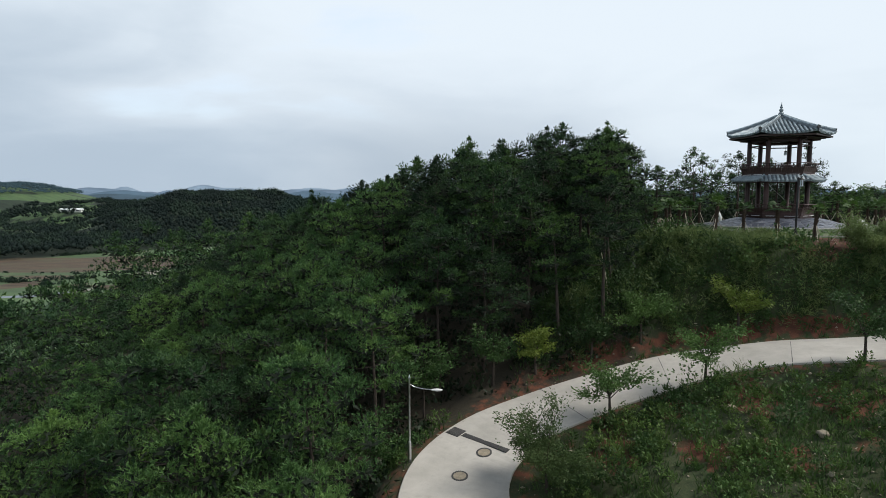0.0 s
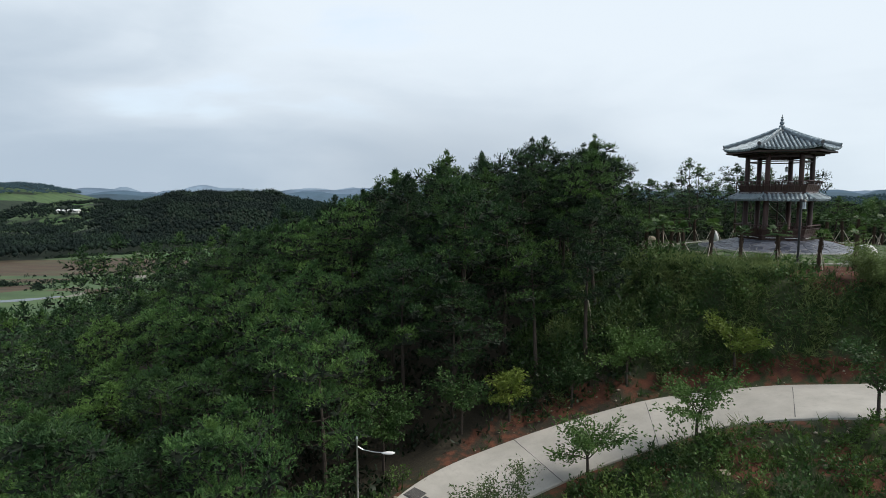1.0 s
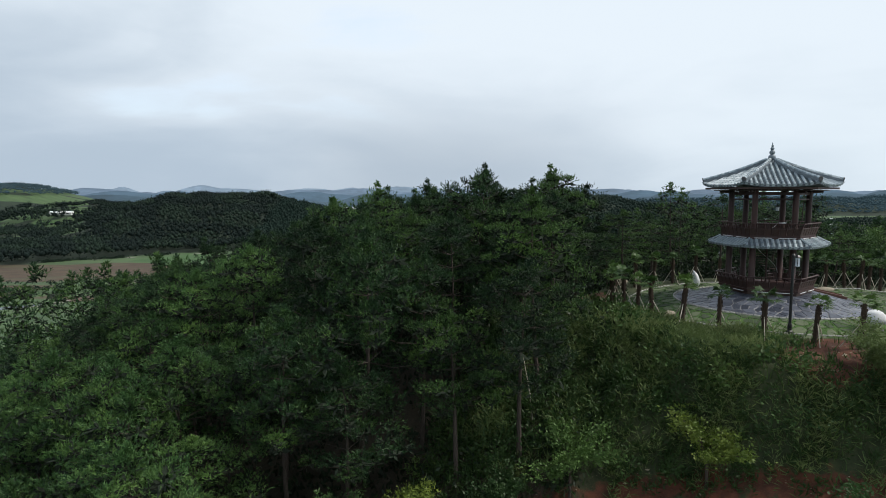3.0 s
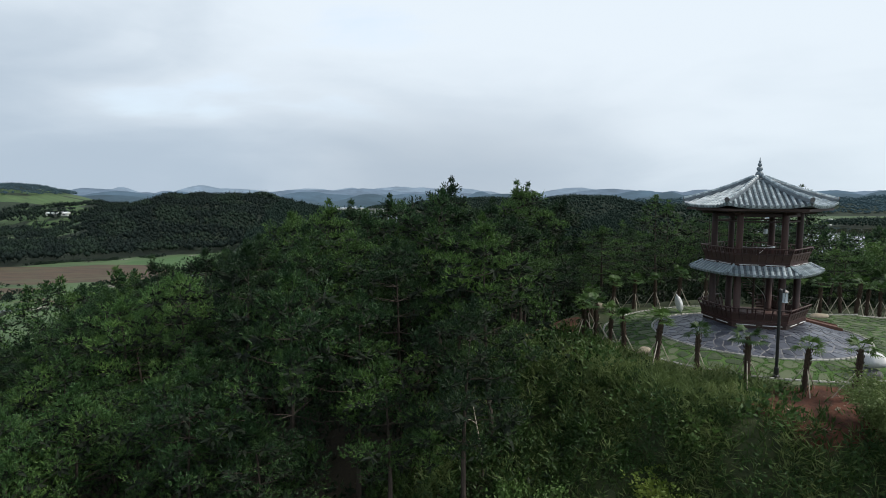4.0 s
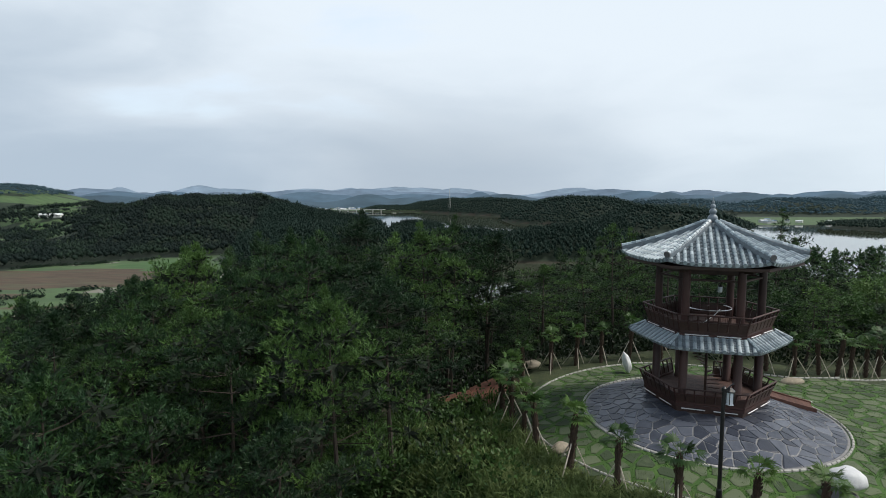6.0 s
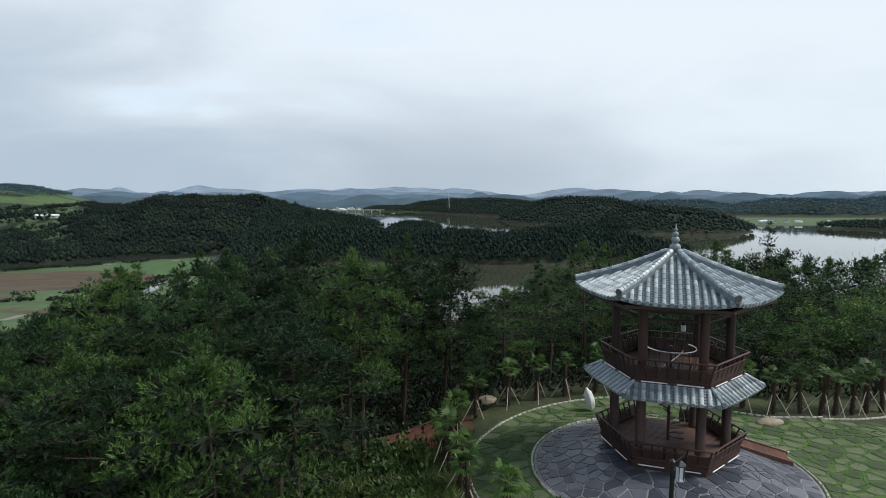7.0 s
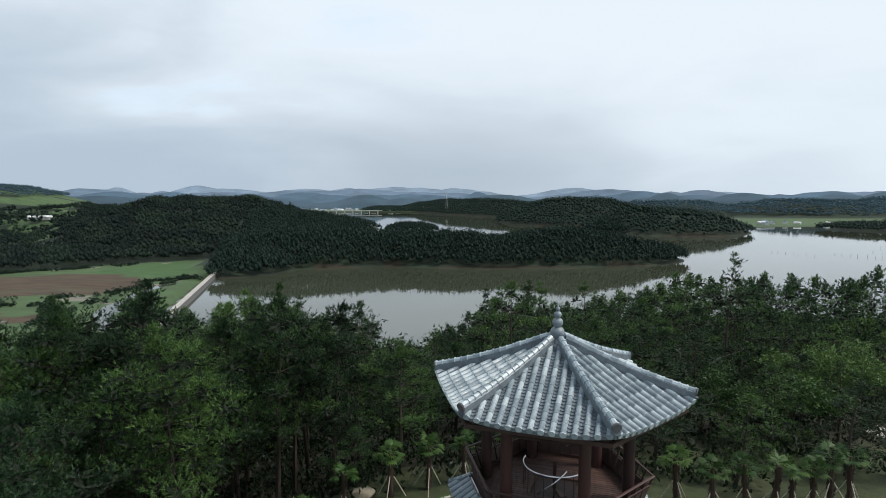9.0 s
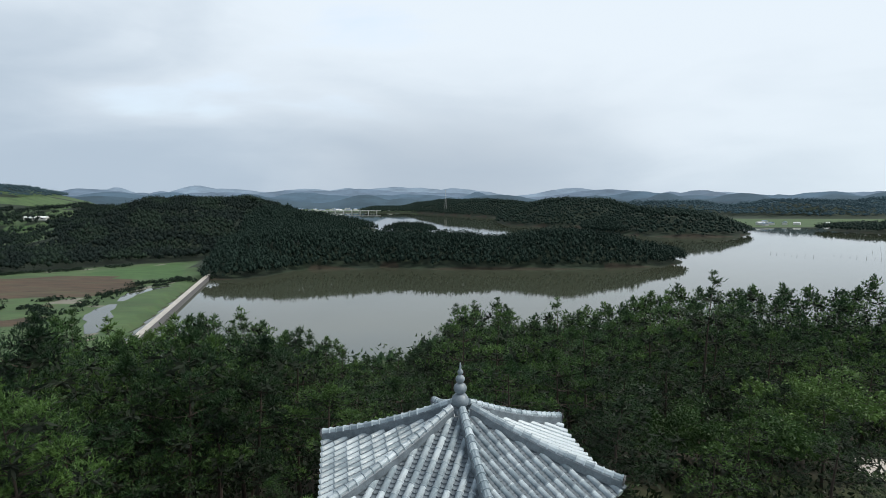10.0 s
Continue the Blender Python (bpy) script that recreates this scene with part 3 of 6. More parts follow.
def hexa(r, k, z=0.0):
    a = TURN6 + k * math.pi / 3
    return Vector((r * math.cos(a), r * math.sin(a), z))


def hex_ring(s, profile):
    """A closed six-sided moulding from (radius, height) pairs."""
    n = len(profile)
    v = [tuple(hexa(r, k, z)) for k in range(6) for r, z in profile]
    f = [(k * n + j, ((k + 1) % 6) * n + j, ((k + 1) % 6) * n + (j + 1) % n, k * n + (j + 1) % n) for k in range(6) for j in range(n)]
    return s.add(v, f)


def hex_slab(s, r, z0, z1):
    v = [tuple(hexa(r, k, z)) for z in (z0, z1) for k in range(6)]
    return s.add(v, [(5, 4, 3, 2, 1, 0), tuple(range(6, 12))] + [(k, (k + 1) % 6, (k + 1) % 6 + 6, k + 6) for k in range(6)])


pavilion = thing("pavilion", "two-storey hexagonal dark red timber pavilion with grey tiled roofs", "pavilion")


def railing(parent, r_low, r_top, z_low, z_top, gap_side=None):
    """Six leaning balustrades: bottom board, posts, panels, middle and top rail."""
    for k in range(6):
        a0, b0, a1, b1 = hexa(r_low, k, z_low), hexa(r_low, k + 1, z_low), hexa(r_top, k, z_top), hexa(r_top, k + 1, z_top)
        if k == gap_side:
            a0, b0 = a0, a0.lerp(b0, 0.3)
            a1, b1 = a1, a1.lerp(b1, 0.3)
        side = part("balustrade", Shape().bar(a0 + Vector((0, 0, 0.06)), b0 + Vector((0, 0, 0.06)), 0.10, 0.14), WOOD, parent)
        part("top_rail", Shape().bar(a1, b1, 0.11, 0.07, 0.025), WOOD, side)
        part("middle_rail", Shape().bar(a0.lerp(a1, 0.66), b0.lerp(b1, 0.66), 0.06, 0.06), WOOD, side)
        n = 7 if k != gap_side else 3
        for i in range(n + 1):
            u = i / n
            lo, hi = a0.lerp(b0, u), a1.lerp(b1, u)
            bow = lo.lerp(hi, 0.5) + (hi - lo).cross(b0 - a0).normalized() * 0.03
            s = Shape()
            s.tube([lo + Vector((0, 0, 0.1)), bow, hi], [0.05, 0.045, 0.05], 4)
            part("post", s, WOOD, side)
        for i in range(n):
            q = Shape()
            lo0, lo1 = a0.lerp(b0, (i + 0.1) / n), a0.lerp(b0, (i + 0.9) / n)
            hi0, hi1 = a1.lerp(b1, (i + 0.1) / n), a1.lerp(b1, (i + 0.9) / n)
            p0, p1, p2, p3 = lo0.lerp(hi0, 0.12), lo1.lerp(hi1, 0.12), lo1.lerp(hi1, 0.6), lo0.lerp(hi0, 0.6)
            out = (p1 - p0).cross(p3 - p0).normalized() * 0.018
            q.add([p0 - out, p1 - out, p2 - out, p3 - out, p0 + out, p1 + out, p2 + out, p3 + out],
                  [(3, 2, 1, 0), (4, 5, 6, 7), (0, 1, 5, 4), (1, 2, 6, 5), (2, 3, 7, 6), (3, 0, 4, 7)])
            part("panel", q, DARK_WOOD, side)


def timber_frame():
    s = Shape()
    hex_slab(s, 3.16, 0.70, 1.05)
    part("base", s, DARK_WOOD, pavilion)
    for level, r in ((FLOOR1, 3.28), (FLOOR2, 3.22)):
        s = Shape()
        hex_ring(s, [(r, level - 0.16), (r, level - 0.01), (r - 0.12, level - 0.01), (r - 0.12, level - 0.16)])
        part("floor_beam", s, WOOD, pavilion)
        # boards run from side to side, clipped to the six-sided outline
        deck = part("deck", hex_slab(Shape(), r - 0.13, level - 0.14, level - 0.05), DARK_WOOD, pavilion)
        axis = hexa(1, 0.5)
        cross = Vector((-axis.y, axis.x, 0))
        w, reach = 0.155, (r - 0.13) * math.cos(math.pi / 6)
        count = int(2 * reach / w)
        for i in range(count):
            o = -reach + (i + 0.5) * 2 * reach / count
            half = min(reach * 2 / math.sqrt(3) - abs(o) / math.sqrt(3), 10)
            for lo, hi in (((-half, -0.78), (0.78, half)) if level == FLOOR2 and abs(o) < 0.78 else ((-half, half),)):
                part("board", Shape().bar(axis * o + cross * lo + Vector((0, 0, level - 0.02)), axis * o + cross * hi + Vector((0, 0, level - 0.02)), w - 0.012, 0.05, 0.006), DECK, deck)
    for k in range(6):
        p = hexa(2.62, k)
        s = Shape().lathe([(0.26, 1.05), (0.26, 1.3), (0.225, 1.34), (0.22, 4.7), (0.21, 5.1), (0.205, 8.1), (0.20, 8.45)], 14, Matrix.Translation(p))
        column = part("column", s, WOOD, pavilion, smooth=True)
        part("bracket", Shape().bar(hexa(2.2, k, 8.2), hexa(3.5, k, 8.32), 0.14, 0.2), DARK_WOOD, column)
    for z, h in ((4.55, 0.22), (8.15, 0.24), (7.72, 0.10)):
        for k in range(6):
            part("tie_beam", Shape().bar(hexa(2.62, k, z), hexa(2.62, k + 1, z), 0.14, h), WOOD, pavilion)
    railing(pavilion, 3.22, 3.52, FLOOR1 + 0.02, 2.06, gap_side=3)
    railing(pavilion, 3.14, 3.46, FLOOR2 + 0.02, 5.98)
    # white light strips along the foot of each balustrade, two a side
    for z, r in ((0.98, 3.36), (4.93, 3.31)):
        for k in range(6):
            for u in (0.27, 0.73):
                a, b = hexa(r, k, z).lerp(hexa(r, k + 1, z), u - 0.17), hexa(r, k, z).lerp(hexa(r, k + 1, z), u + 0.17)
                part("light_strip", Shape().bar(a, b, 0.05, 0.05), WHITE_PLASTIC, pavilion, "white strip light")


timber_frame()


def spiral_stair():
    stair = part("spiral_stair", Shape().tube([(0, 0, FLOOR1), (0, 0, 6.0)], 0.07, 10), DARK_WOOD, pavilion, "dark spiral stair with steel handrail")
    n = 19
    for i in range(n):
        a0 = radians(-30 + i * 17)
        z = FLOOR1 + (FLOOR2 - FLOOR1) * (i + 1) / n
        a1 = a0 + radians(21)
        v = [(0.06 * math.cos(a0), 0.06 * math.sin(a0)), (0.74 * math.cos(a0), 0.74 * math.sin(a0)), (0.74 * math.cos(a1), 0.74 * math.sin(a1)), (0.06 * math.cos(a1), 0.06 * math.sin(a1))]
        s = Shape().add([(x, y, q) for q in (z - 0.04, z) for x, y in v], [(3, 2, 1, 0), (4, 5, 6, 7), (0, 1, 5, 4), (1, 2, 6, 5), (2, 3, 7, 6), (3, 0, 4, 7)])
        part("tread", s, DECK, stair)
    pts = [(0.76 * math.cos(a), 0.76 * math.sin(a), FLOOR1 + 0.95 + (FLOOR2 - FLOOR1) * i / 40) for i, a in ((i, radians(-30 + i * 8.1)) for i in range(41))]
    part("handrail", Shape().tube(pts, 0.024, 6), STEEL, stair, "stainless steel handrail")
    ring = [(1.16 * math.cos(a), 1.16 * math.sin(a), FLOOR2 + 0.95) for a in (radians(150 + i * 9) for i in range(27))]
    part("handrail", Shape().tube(ring, 0.026, 6), STEEL, stair, "stainless steel handrail")
    for i in range(0, 27, 2):
        x, y, z = ring[i]
        part("baluster", Shape().tube([(x, y, FLOOR2), (x, y, z)], 0.014, 6), DARK_WOOD, stair)


spiral_stair()


# -- tiled roofs --
def tile_mesh(length, r0, r1):
    """One half-round cover tile, its y along the slope, with a thicker lower lip."""
    s, seg = Shape(), 6
    for y, r, dz in ((-0.02, r0, 0.0), (0.022, r0, 0.0), (0.023, r0 * 0.955, 0.0), (length, r1, -0.003)):
        s.v += [(r * math.cos(math.pi * j / seg), y, dz + r * math.sin(math.pi * j / seg)) for j in range(seg + 1)]
    w = seg + 1
    for i in range(3):
        s.f += [(i * w + j, i * w + j + 1, (i + 1) * w + j + 1, (i + 1) * w + j) for j in range(seg)]
    s.f.append(tuple(range(seg, -1, -1)))
    return s


def end_tile_shape():
    """The round end of a row at the eaves."""
    s = Shape()
    return s.lathe([(0.02, -0.005), (0.108, -0.005), (0.108, 0.03), (0.02, 0.03)], 10, pose(0, -0.02, 0.005, 90))


class TiledRoof:
    def __init__(self, parent, name, r_out, r_in, z_out, z_in, sag, lift, rows, label):
        self.q0, self.q1, self.z0, self.z1, self.sag, self.lift = r_out * math.cos(math.pi / 6), r_in * math.cos(math.pi / 6), z_out, z_in, sag, lift
        self.rows = rows
        self.body = part(name, self.shell(), TILE_DARK, parent, label)
        self.cover = tile_mesh(0.44, 0.104, 0.097).mesh("roof_tile", TILE, True)
        self.end = end_tile_shape().mesh("end_tile", TILE)
        self.rest, self.pans = Shape(), Shape()

    def z(self, q, a):
        v = (self.q0 - q) / (self.q0 - self.q1)
        u = min(1.0, abs(a) / max(q * math.tan(math.pi / 6), 1e-6))
        return self.z0 + (self.z1 - self.z0) * v - self.sag * math.sin(math.pi * min(1, v)) + self.lift * u ** 3 * (1 - v) ** 2

    def point(self, k, q, a, up=0.0):
        """A place on face k: q out from the axis, a along the eave."""
        mid = TURN6 + (k + 0.5) * math.pi / 3
        n, t = Vector((math.cos(mid), math.sin(mid), 0)), Vector((-math.sin(mid), math.cos(mid), 0))
        p = n * q + t * a
        p.z = self.z(q, a) + up
        return p

    def shell(self):
        s = Shape()
        for k in range(6):
            for under in (0, 1):
                base, nu, nv = len(s.v), 8, 8
                for j in range(nv + 1):
                    q = self.q0 + (self.q1 - self.q0) * j / nv
                    for i in range(nu + 1):
                        s.v.append(tuple(self.point(k, q, q * math.tan(math.pi / 6) * (2 * i / nu - 1), -0.02 - 0.13 * under)))
                for j in range(nv):
                    for i in range(nu):
                        f = (base + j * (nu + 1) + i, base + j * (nu + 1) + i + 1, base + (j + 1) * (nu + 1) + i + 1, base + (j + 1) * (nu + 1) + i)
                        s.f.append(f[::-1] if under else f)
                if under:
                    top = base - (nu + 1) * (nv + 1)
                    s.f += [(base + i, base + i + 1, top + i + 1, top + i) for i in range(nu)]
        bm = bmesh.new()
        me = s.mesh("shell", TILE_DARK)
        bm.from_mesh(me)
        bmesh.ops.remove_doubles(bm, verts=bm.verts, dist=0.002)
        bm.to_mesh(me)
        bm.free()
        return me

    def seat(self, k, q, a, step_q=0.02):
        p, up = self.point(k, q, a), self.point(k, q - step_q, a)
        y = (up - p).normalized()
        mid = TURN6 + (k + 0.5) * math.pi / 3
        x = Vector((math.sin(mid), -math.cos(mid), 0))
        x = (x - y * x.dot(y)).normalized()
        m = Matrix((x, y, x.cross(y))).transposed().to_4x4()
        if m.col[2].z < 0:
            m = Matrix((-x, y, (-x).cross(y))).transposed().to_4x4()
        m.translation = p
        return m

    def tile(self, singles):
        pitch = 2 * self.q0 * math.tan(math.pi / 6) / self.rows
        for k in range(6):
            for i in range(self.rows):
                a = (i - (self.rows - 1) / 2) * pitch
                stop = max(self.q1, abs(a) * math.sqrt(3) + 0.10)
                q, first = self.q0 + 0.03, True
                while q - 0.12 > stop:
                    m = self.seat(k, q, a)
                    if k in singles:
                        ob = part("roof_tile", self.cover, TILE, self.body)
                        ob.matrix_basis = m
                    else:
                        for me in (self.cover,):
                            self.rest.add([v.co for v in me.vertices], [tuple(p.vertices) for p in me.polygons], m)
                    if first:
                        if k in singles:
                            part("end_tile", self.end, TILE, self.body).matrix_basis = m
                        else:
                            self.rest.add([v.co for v in self.end.vertices], [tuple(p.vertices) for p in self.end.polygons], m)
                    first = False
                    q -= 0.42 * math.cos(math.atan2(self.z1 - self.z0, self.q0 - self.q1))
            # lapped hollow tiles between the rows
            for i in range(self.rows + 1):
                a = (i - self.rows / 2) * pitch
                stop = max(self.q1, (abs(a) - pitch * 0.2) * math.sqrt(3) + 0.06)
                q = self.q0 + 0.05
                while q - 0.1 > stop:
                    m = self.seat(k, q, a)
                    w, v = pitch * 0.42, []
                    for y, up in ((0.0, 0.030), (0.0, 0.012), (0.16, -0.004)):
                        v += [(x * w, y - 0.03 * (1 - abs(x)), up + 0.05 * x * x) for x in (-1, -0.5, 0, 0.5, 1)]
                    self.pans.add(v, [(r * 5 + j, r * 5 + j + 1, r * 5 + j + 6, r * 5 + j + 5) for r in (0, 1) for j in range(4)], m)
                    q -= 0.135
        part("hollow_tiles", self.pans, PAN_TILE, self.body, kind="stuff")
        if self.rest.v:
            part("far_side_tiles", self.rest, TILE, self.body, kind="stuff")

    def hips(self, wide, high, knob=True):
        for k in range(6):
            n = 17
            line = []
            for j in range(n + 1):
                q = self.q0 + 0.02 + (self.q1 + 0.02 - self.q0) * j / n
                line.append(self.point(k, q, -q * math.tan(math.pi / 6), high * 0.5))
            s = Shape()
            across = Vector((0, 0, 1)).cross(line[0] - line[-1]).normalized() * wide * 0.5
            up = Vector((0, 0, high * 0.5))
            for p in line:
                s.v += [tuple(p + o) for o in (across - up, across + up * 0.7, across * 0.7 + up, -across * 0.7 + up, -across + up * 0.7, -across - up)]
            for j in range(n):
                s.f += [(j * 6 + c, j * 6 + (c + 1) % 6, j * 6 + 6 + (c + 1) % 6, j * 6 + 6 + c) for c in range(6)]
            s.f += [(5, 4, 3, 2, 1, 0), tuple(n * 6 + c for c in range(6))]
            ridge = part("hip_ridge", s, PAN_TILE, self.body)
            for a, b in zip(line[:-1], line[1:]):
                s = Shape().tube([a + up, a.lerp(b, 0.03) + up, a.lerp(b, 0.17) + up, a.lerp(b, 0.18) + up, b + up], [wide * 0.45, wide * 0.52, wide * 0.52, wide * 0.42, wide * 0.40], 8)
                part("ridge_tile", s, TILE, self.body)
            if knob:
                out = (line[0] - line[1]).normalized()
                s = Shape()
                s.tube([line[0] + Vector((0, 0, high * 0.35)), line[0] + out * 0.05 + Vector((0, 0, high * 0.35))], [wide * 0.68, wide * 0.62], 12)
                part("ridge_end", s, DARK_ROCK, ridge, "dark round ridge-end tile")


upper = TiledRoof(pavilion, "upper_roof", 4.68, 0.30, 8.76, 10.50, 0.07, 0.20, 14, "grey clay-tiled hexagonal roof")
upper.tile((0, 1, 5))
upper.hips(0.25, 0.27)
skirt = TiledRoof(pavilion, "skirt_roof", 4.12, 3.24, 4.36, 4.86, 0.0, 0.06, 12, "narrow grey tiled skirt roof")
skirt.tile((0, 1))
skirt.hips(0.16, 0.10, False)

s = Shape()
hex_slab(s, 3.9, 8.36, 8.42)
part("eave_soffit", s, DARK_WOOD, pavilion)
for k in range(6):
    for i in range(9):
        u = (i + 0.5) / 9
        o, c = hexa(4.45, k, 8.52).lerp(hexa(4.45, k + 1, 8.52), u), hexa(2.6, k, 8.62).lerp(hexa(2.6, k + 1, 8.62), u)
        part("rafter", Shape().tube([c, o], 0.05, 6), DARK_WOOD, pavilion)
s = Shape()
hex_ring(s, [(4.52, 8.46), (4.52, 8.60), (4.42, 8.60), (4.42, 8.46)])
part("eave_board", s, DARK_WOOD, pavilion)
s = Shape()
hex_ring(s, [(3.95, 4.20), (3.95, 4.28), (3.2, 4.70), (3.2, 4.55)])
part("skirt_soffit", s, DARK_WOOD, pavilion)
profile = [(0.22, 10.3), (0.24, 10.5), (0.17, 10.64)]
for c, r in ((10.87, 0.265), (11.24, 0.20), (11.525, 0.14), (11.73, 0.088)):
    profile += [(max(0.05, r * math.cos(a)), c + r * 0.92 * math.sin(a)) for a in (radians(d) for d in range(-75, 76, 25))]
profile += [(0.03, 11.82), (0.035, 11.90), (0.010, 12.02)]
part("finial", Shape().lathe(profile, 18), FINIAL, pavilion, "blue-grey stacked ball finial", True)

lantern = thing("hanging_lantern", "small white lantern hanging inside the upper storey", "lantern", at=pose(0.35, -0.5, 7.0))
part("cord", Shape().tube([(0, 0, 0.3), (0, 0, 1.36)], 0.012, 5), BLACK_METAL, lantern)
part("lamp_body", Shape().lathe([(0.10, -0.16), (0.12, -0.14), (0.12, 0.14), (0.10, 0.16)], 10), GLASS_WHITE, lantern)
part("lamp_cap", Shape().lathe([(0.15, 0.16), (0.13, 0.2), (0.03, 0.3)], 10), BLACK_METAL, lantern)

# ramp of boards from the deck to the east
ramp = thing("ramp", "low red-brown boarded ramp beside the deck", "ramp", at=pose(4.75, 0.6, -0.12, 0, 0, -19) @ Matrix.Diagonal((0.88, 1, 0.92, 1)))
for side in (-0.62, 0.62):
    part("side_board", Shape().add([(-1.7, side - 0.05, 0.25), (1.8, side - 0.05, 0.05), (1.8, side + 0.05, 0.05), (-1.7, side + 0.05, 0.25),
                                    (-1.7, side - 0.05, 1.12), (1.8, side - 0.05, 0.42), (1.8, side + 0.05, 0.42), (-1.7, side + 0.05, 1.12)],
                                   [(3, 2, 1, 0), (4, 5, 6, 7), (0, 1, 5, 4), (1, 2, 6, 5), (2, 3, 7, 6), (3, 0, 4, 7)]), RED_BOARD, ramp)
part("edge_strip", Shape().bar((-1.7, 0.72, 1.06), (1.95, 0.72, 0.34), 0.05, 0.06), WHITE_PLASTIC, ramp, "white edge strip")
for i in range(20):
    x = -1.62 + i * 0.17
    part("plank", Shape().bar((x, -0.56, 1.02 - (x + 1.7) * 0.2), (x, 0.56, 1.02 - (x + 1.7) * 0.2), 0.155, 0.04), RED_BOARD, ramp)


# ---- paved mound ----
CX, CY, RAD = -0.2, -0.8, 6.55


def mound(r):
    return 0.72 - 0.70 * float(step(3.2, RAD, np.array([r]))[0])


def paved_mound():
    s, n = Shape(), 48
    rings = [0.0, 2.8, 3.6, 4.4, 5.2, 6.0, RAD, RAD + 0.02]
    for r in rings:
        for j in range(n):
            a = 2 * math.pi * j / n
            s.v.append((CX + r * math.cos(a), CY + r * math.sin(a), mound(r) if r <= RAD else -0.6))
    for i in range(len(rings) - 1):
        s.f += [(i * n + j, i * n + (j + 1) % n, (i + 1) * n + (j + 1) % n, (i + 1) * n + j) for j in range(n)]
    base = tagged(part("pavement", s, JOINT, smooth=False), "round slate crazy paving with pale joints", "paving", kind="structure")
    rng = np.random.default_rng(7)
    pts = []
    while len(pts) < 330:
        a, r = rng.uniform(0, 6.283), RAD * math.sqrt(rng.uniform(0.17, 1))
        p = np.array([r * math.cos(a), r * math.sin(a)])
        gap = 0.50 * (1 - len(pts) / 600)
        if all(np.hypot(*(p - q)) > gap * 0.9 for q in pts[-400:]) or rng.random() < 0.02:
            pts.append(p)
    P = np.array(pts)
    for p in P:
        near = P[np.argsort(((P - p) ** 2).sum(1))[1:14]]
        cell = [np.array(c) for c in ((p[0] - 0.8, p[1] - 0.8), (p[0] + 0.8, p[1] - 0.8), (p[0] + 0.8, p[1] + 0.8), (p[0] - 0.8, p[1] + 0.8))]
        rim = [p / np.linalg.norm(p) * (RAD - 0.12)]
        for q in list(near):
            d, m = q - p, (p + q) / 2
            d = d / np.linalg.norm(d)
            m = m - d * 0.022
            cell = clip(cell, m, d)
        a = math.atan2(p[1], p[0])
        for da in (-0.12, 0, 0.12):
            d = np.array([math.cos(a + da), math.sin(a + da)])
            cell = clip(cell, d * (RAD - 0.12), d)
        if len(cell) < 3:
            continue
        c = np.mean(cell, axis=0)
        ring = [c + (v - c) * 0.97 for v in cell]
        k, s = len(ring), Shape()
        tilt = rng.normal(0, 0.012, 2)
        for lift, shrink in ((-0.03, 1.0), (0.022, 1.0), (0.034, 0.93)):
            for v in ring:
                w = c + (v - c) * shrink
                s.v.append((CX + w[0], CY + w[1], mound(np.hypot(*w)) + lift + (0 if lift < 0 else float(tilt @ (w - c)))))
        s.f = [(i, (i + 1) % k, k + (i + 1) % k, k + i) for i in range(k)] + [(k + i, k + (i + 1) % k, 2 * k + (i + 1) % k, 2 * k + i) for i in range(k)] + [tuple(range(2 * k, 3 * k))]
        part("flagstone", s, SLATE, base)


def clip(cell, m, d):
    """The part of a polygon on the near side of the line through m across d."""
    out = []
    for i, a in enumerate(cell):
        b = cell[(i + 1) % len(cell)]
        fa, fb = float((a - m) @ d), float((b - m) @ d)
        if fa <= 0:
            out.append(a)
        if fa * fb < 0:
            out.append(a + (b - a) * fa / (fa - fb))
    return out


paved_mound()


def curb_ring(name, line, size, label):
    base = thing(name, label, "curb", kind="structure")
    meshes = []
    rng = np.random.default_rng(31)
    for v in range(4):
        s = Shape().box(pose(0, 0, 0, 0, 0, rng.uniform(-6, 6)), size * rng.uniform(0.75, 0.98), 0.11, 0.13, 0.03)
        meshes.append(s.mesh("curb_stone", CURB))
    total = 0.0
    for a, b in zip(line[:-1], line[1:]):
        length = math.hypot(b[0] - a[0], b[1] - a[1])
        while total < length:
            u = total / length
            x, y = a[0] + (b[0] - a[0]) * u, a[1] + (b[1] - a[1]) * u
            ob = part("curb_stone", meshes[int(rng.integers(4))], CURB, base)
            ob.matrix_basis = pose(x, y, h1(x, y) + 0.03, 0, 0, math.degrees(math.atan2(b[1] - a[1], b[0] - a[0])))
            total += size
        total -= length


circle = [(CX + (RAD + 0.1) * math.cos(a), CY + (RAD + 0.1) * math.sin(a)) for a in (radians(i * 4) for i in range(91))]
curb_ring("curb", circle, 0.38, "ring of white edging stones round the paving")
arc = [(10.0 * math.cos(a), 10.0 * math.sin(a)) for a in (radians(i * 4) for i in range(68, 0, -1)) if 0] or [(10.0 * math.cos(radians(d)), 10.0 * math.sin(radians(d))) for d in range(272, 62, -4)]
curb_ring("curb", arc + [(6.9, 7.5), (8.8, 6.5), (11.5, 6.5), (14.5, 7.2), (17.8, 8.3), (22, 9.5)], 0.42, "white edging stones between lawn and slope")
curb_ring("curb", [(0.3, -10.0), (4, -9.6), (8, -8.7), (14, -8.4), (20, -8)], 0.42, "white edging stones along the lawn")


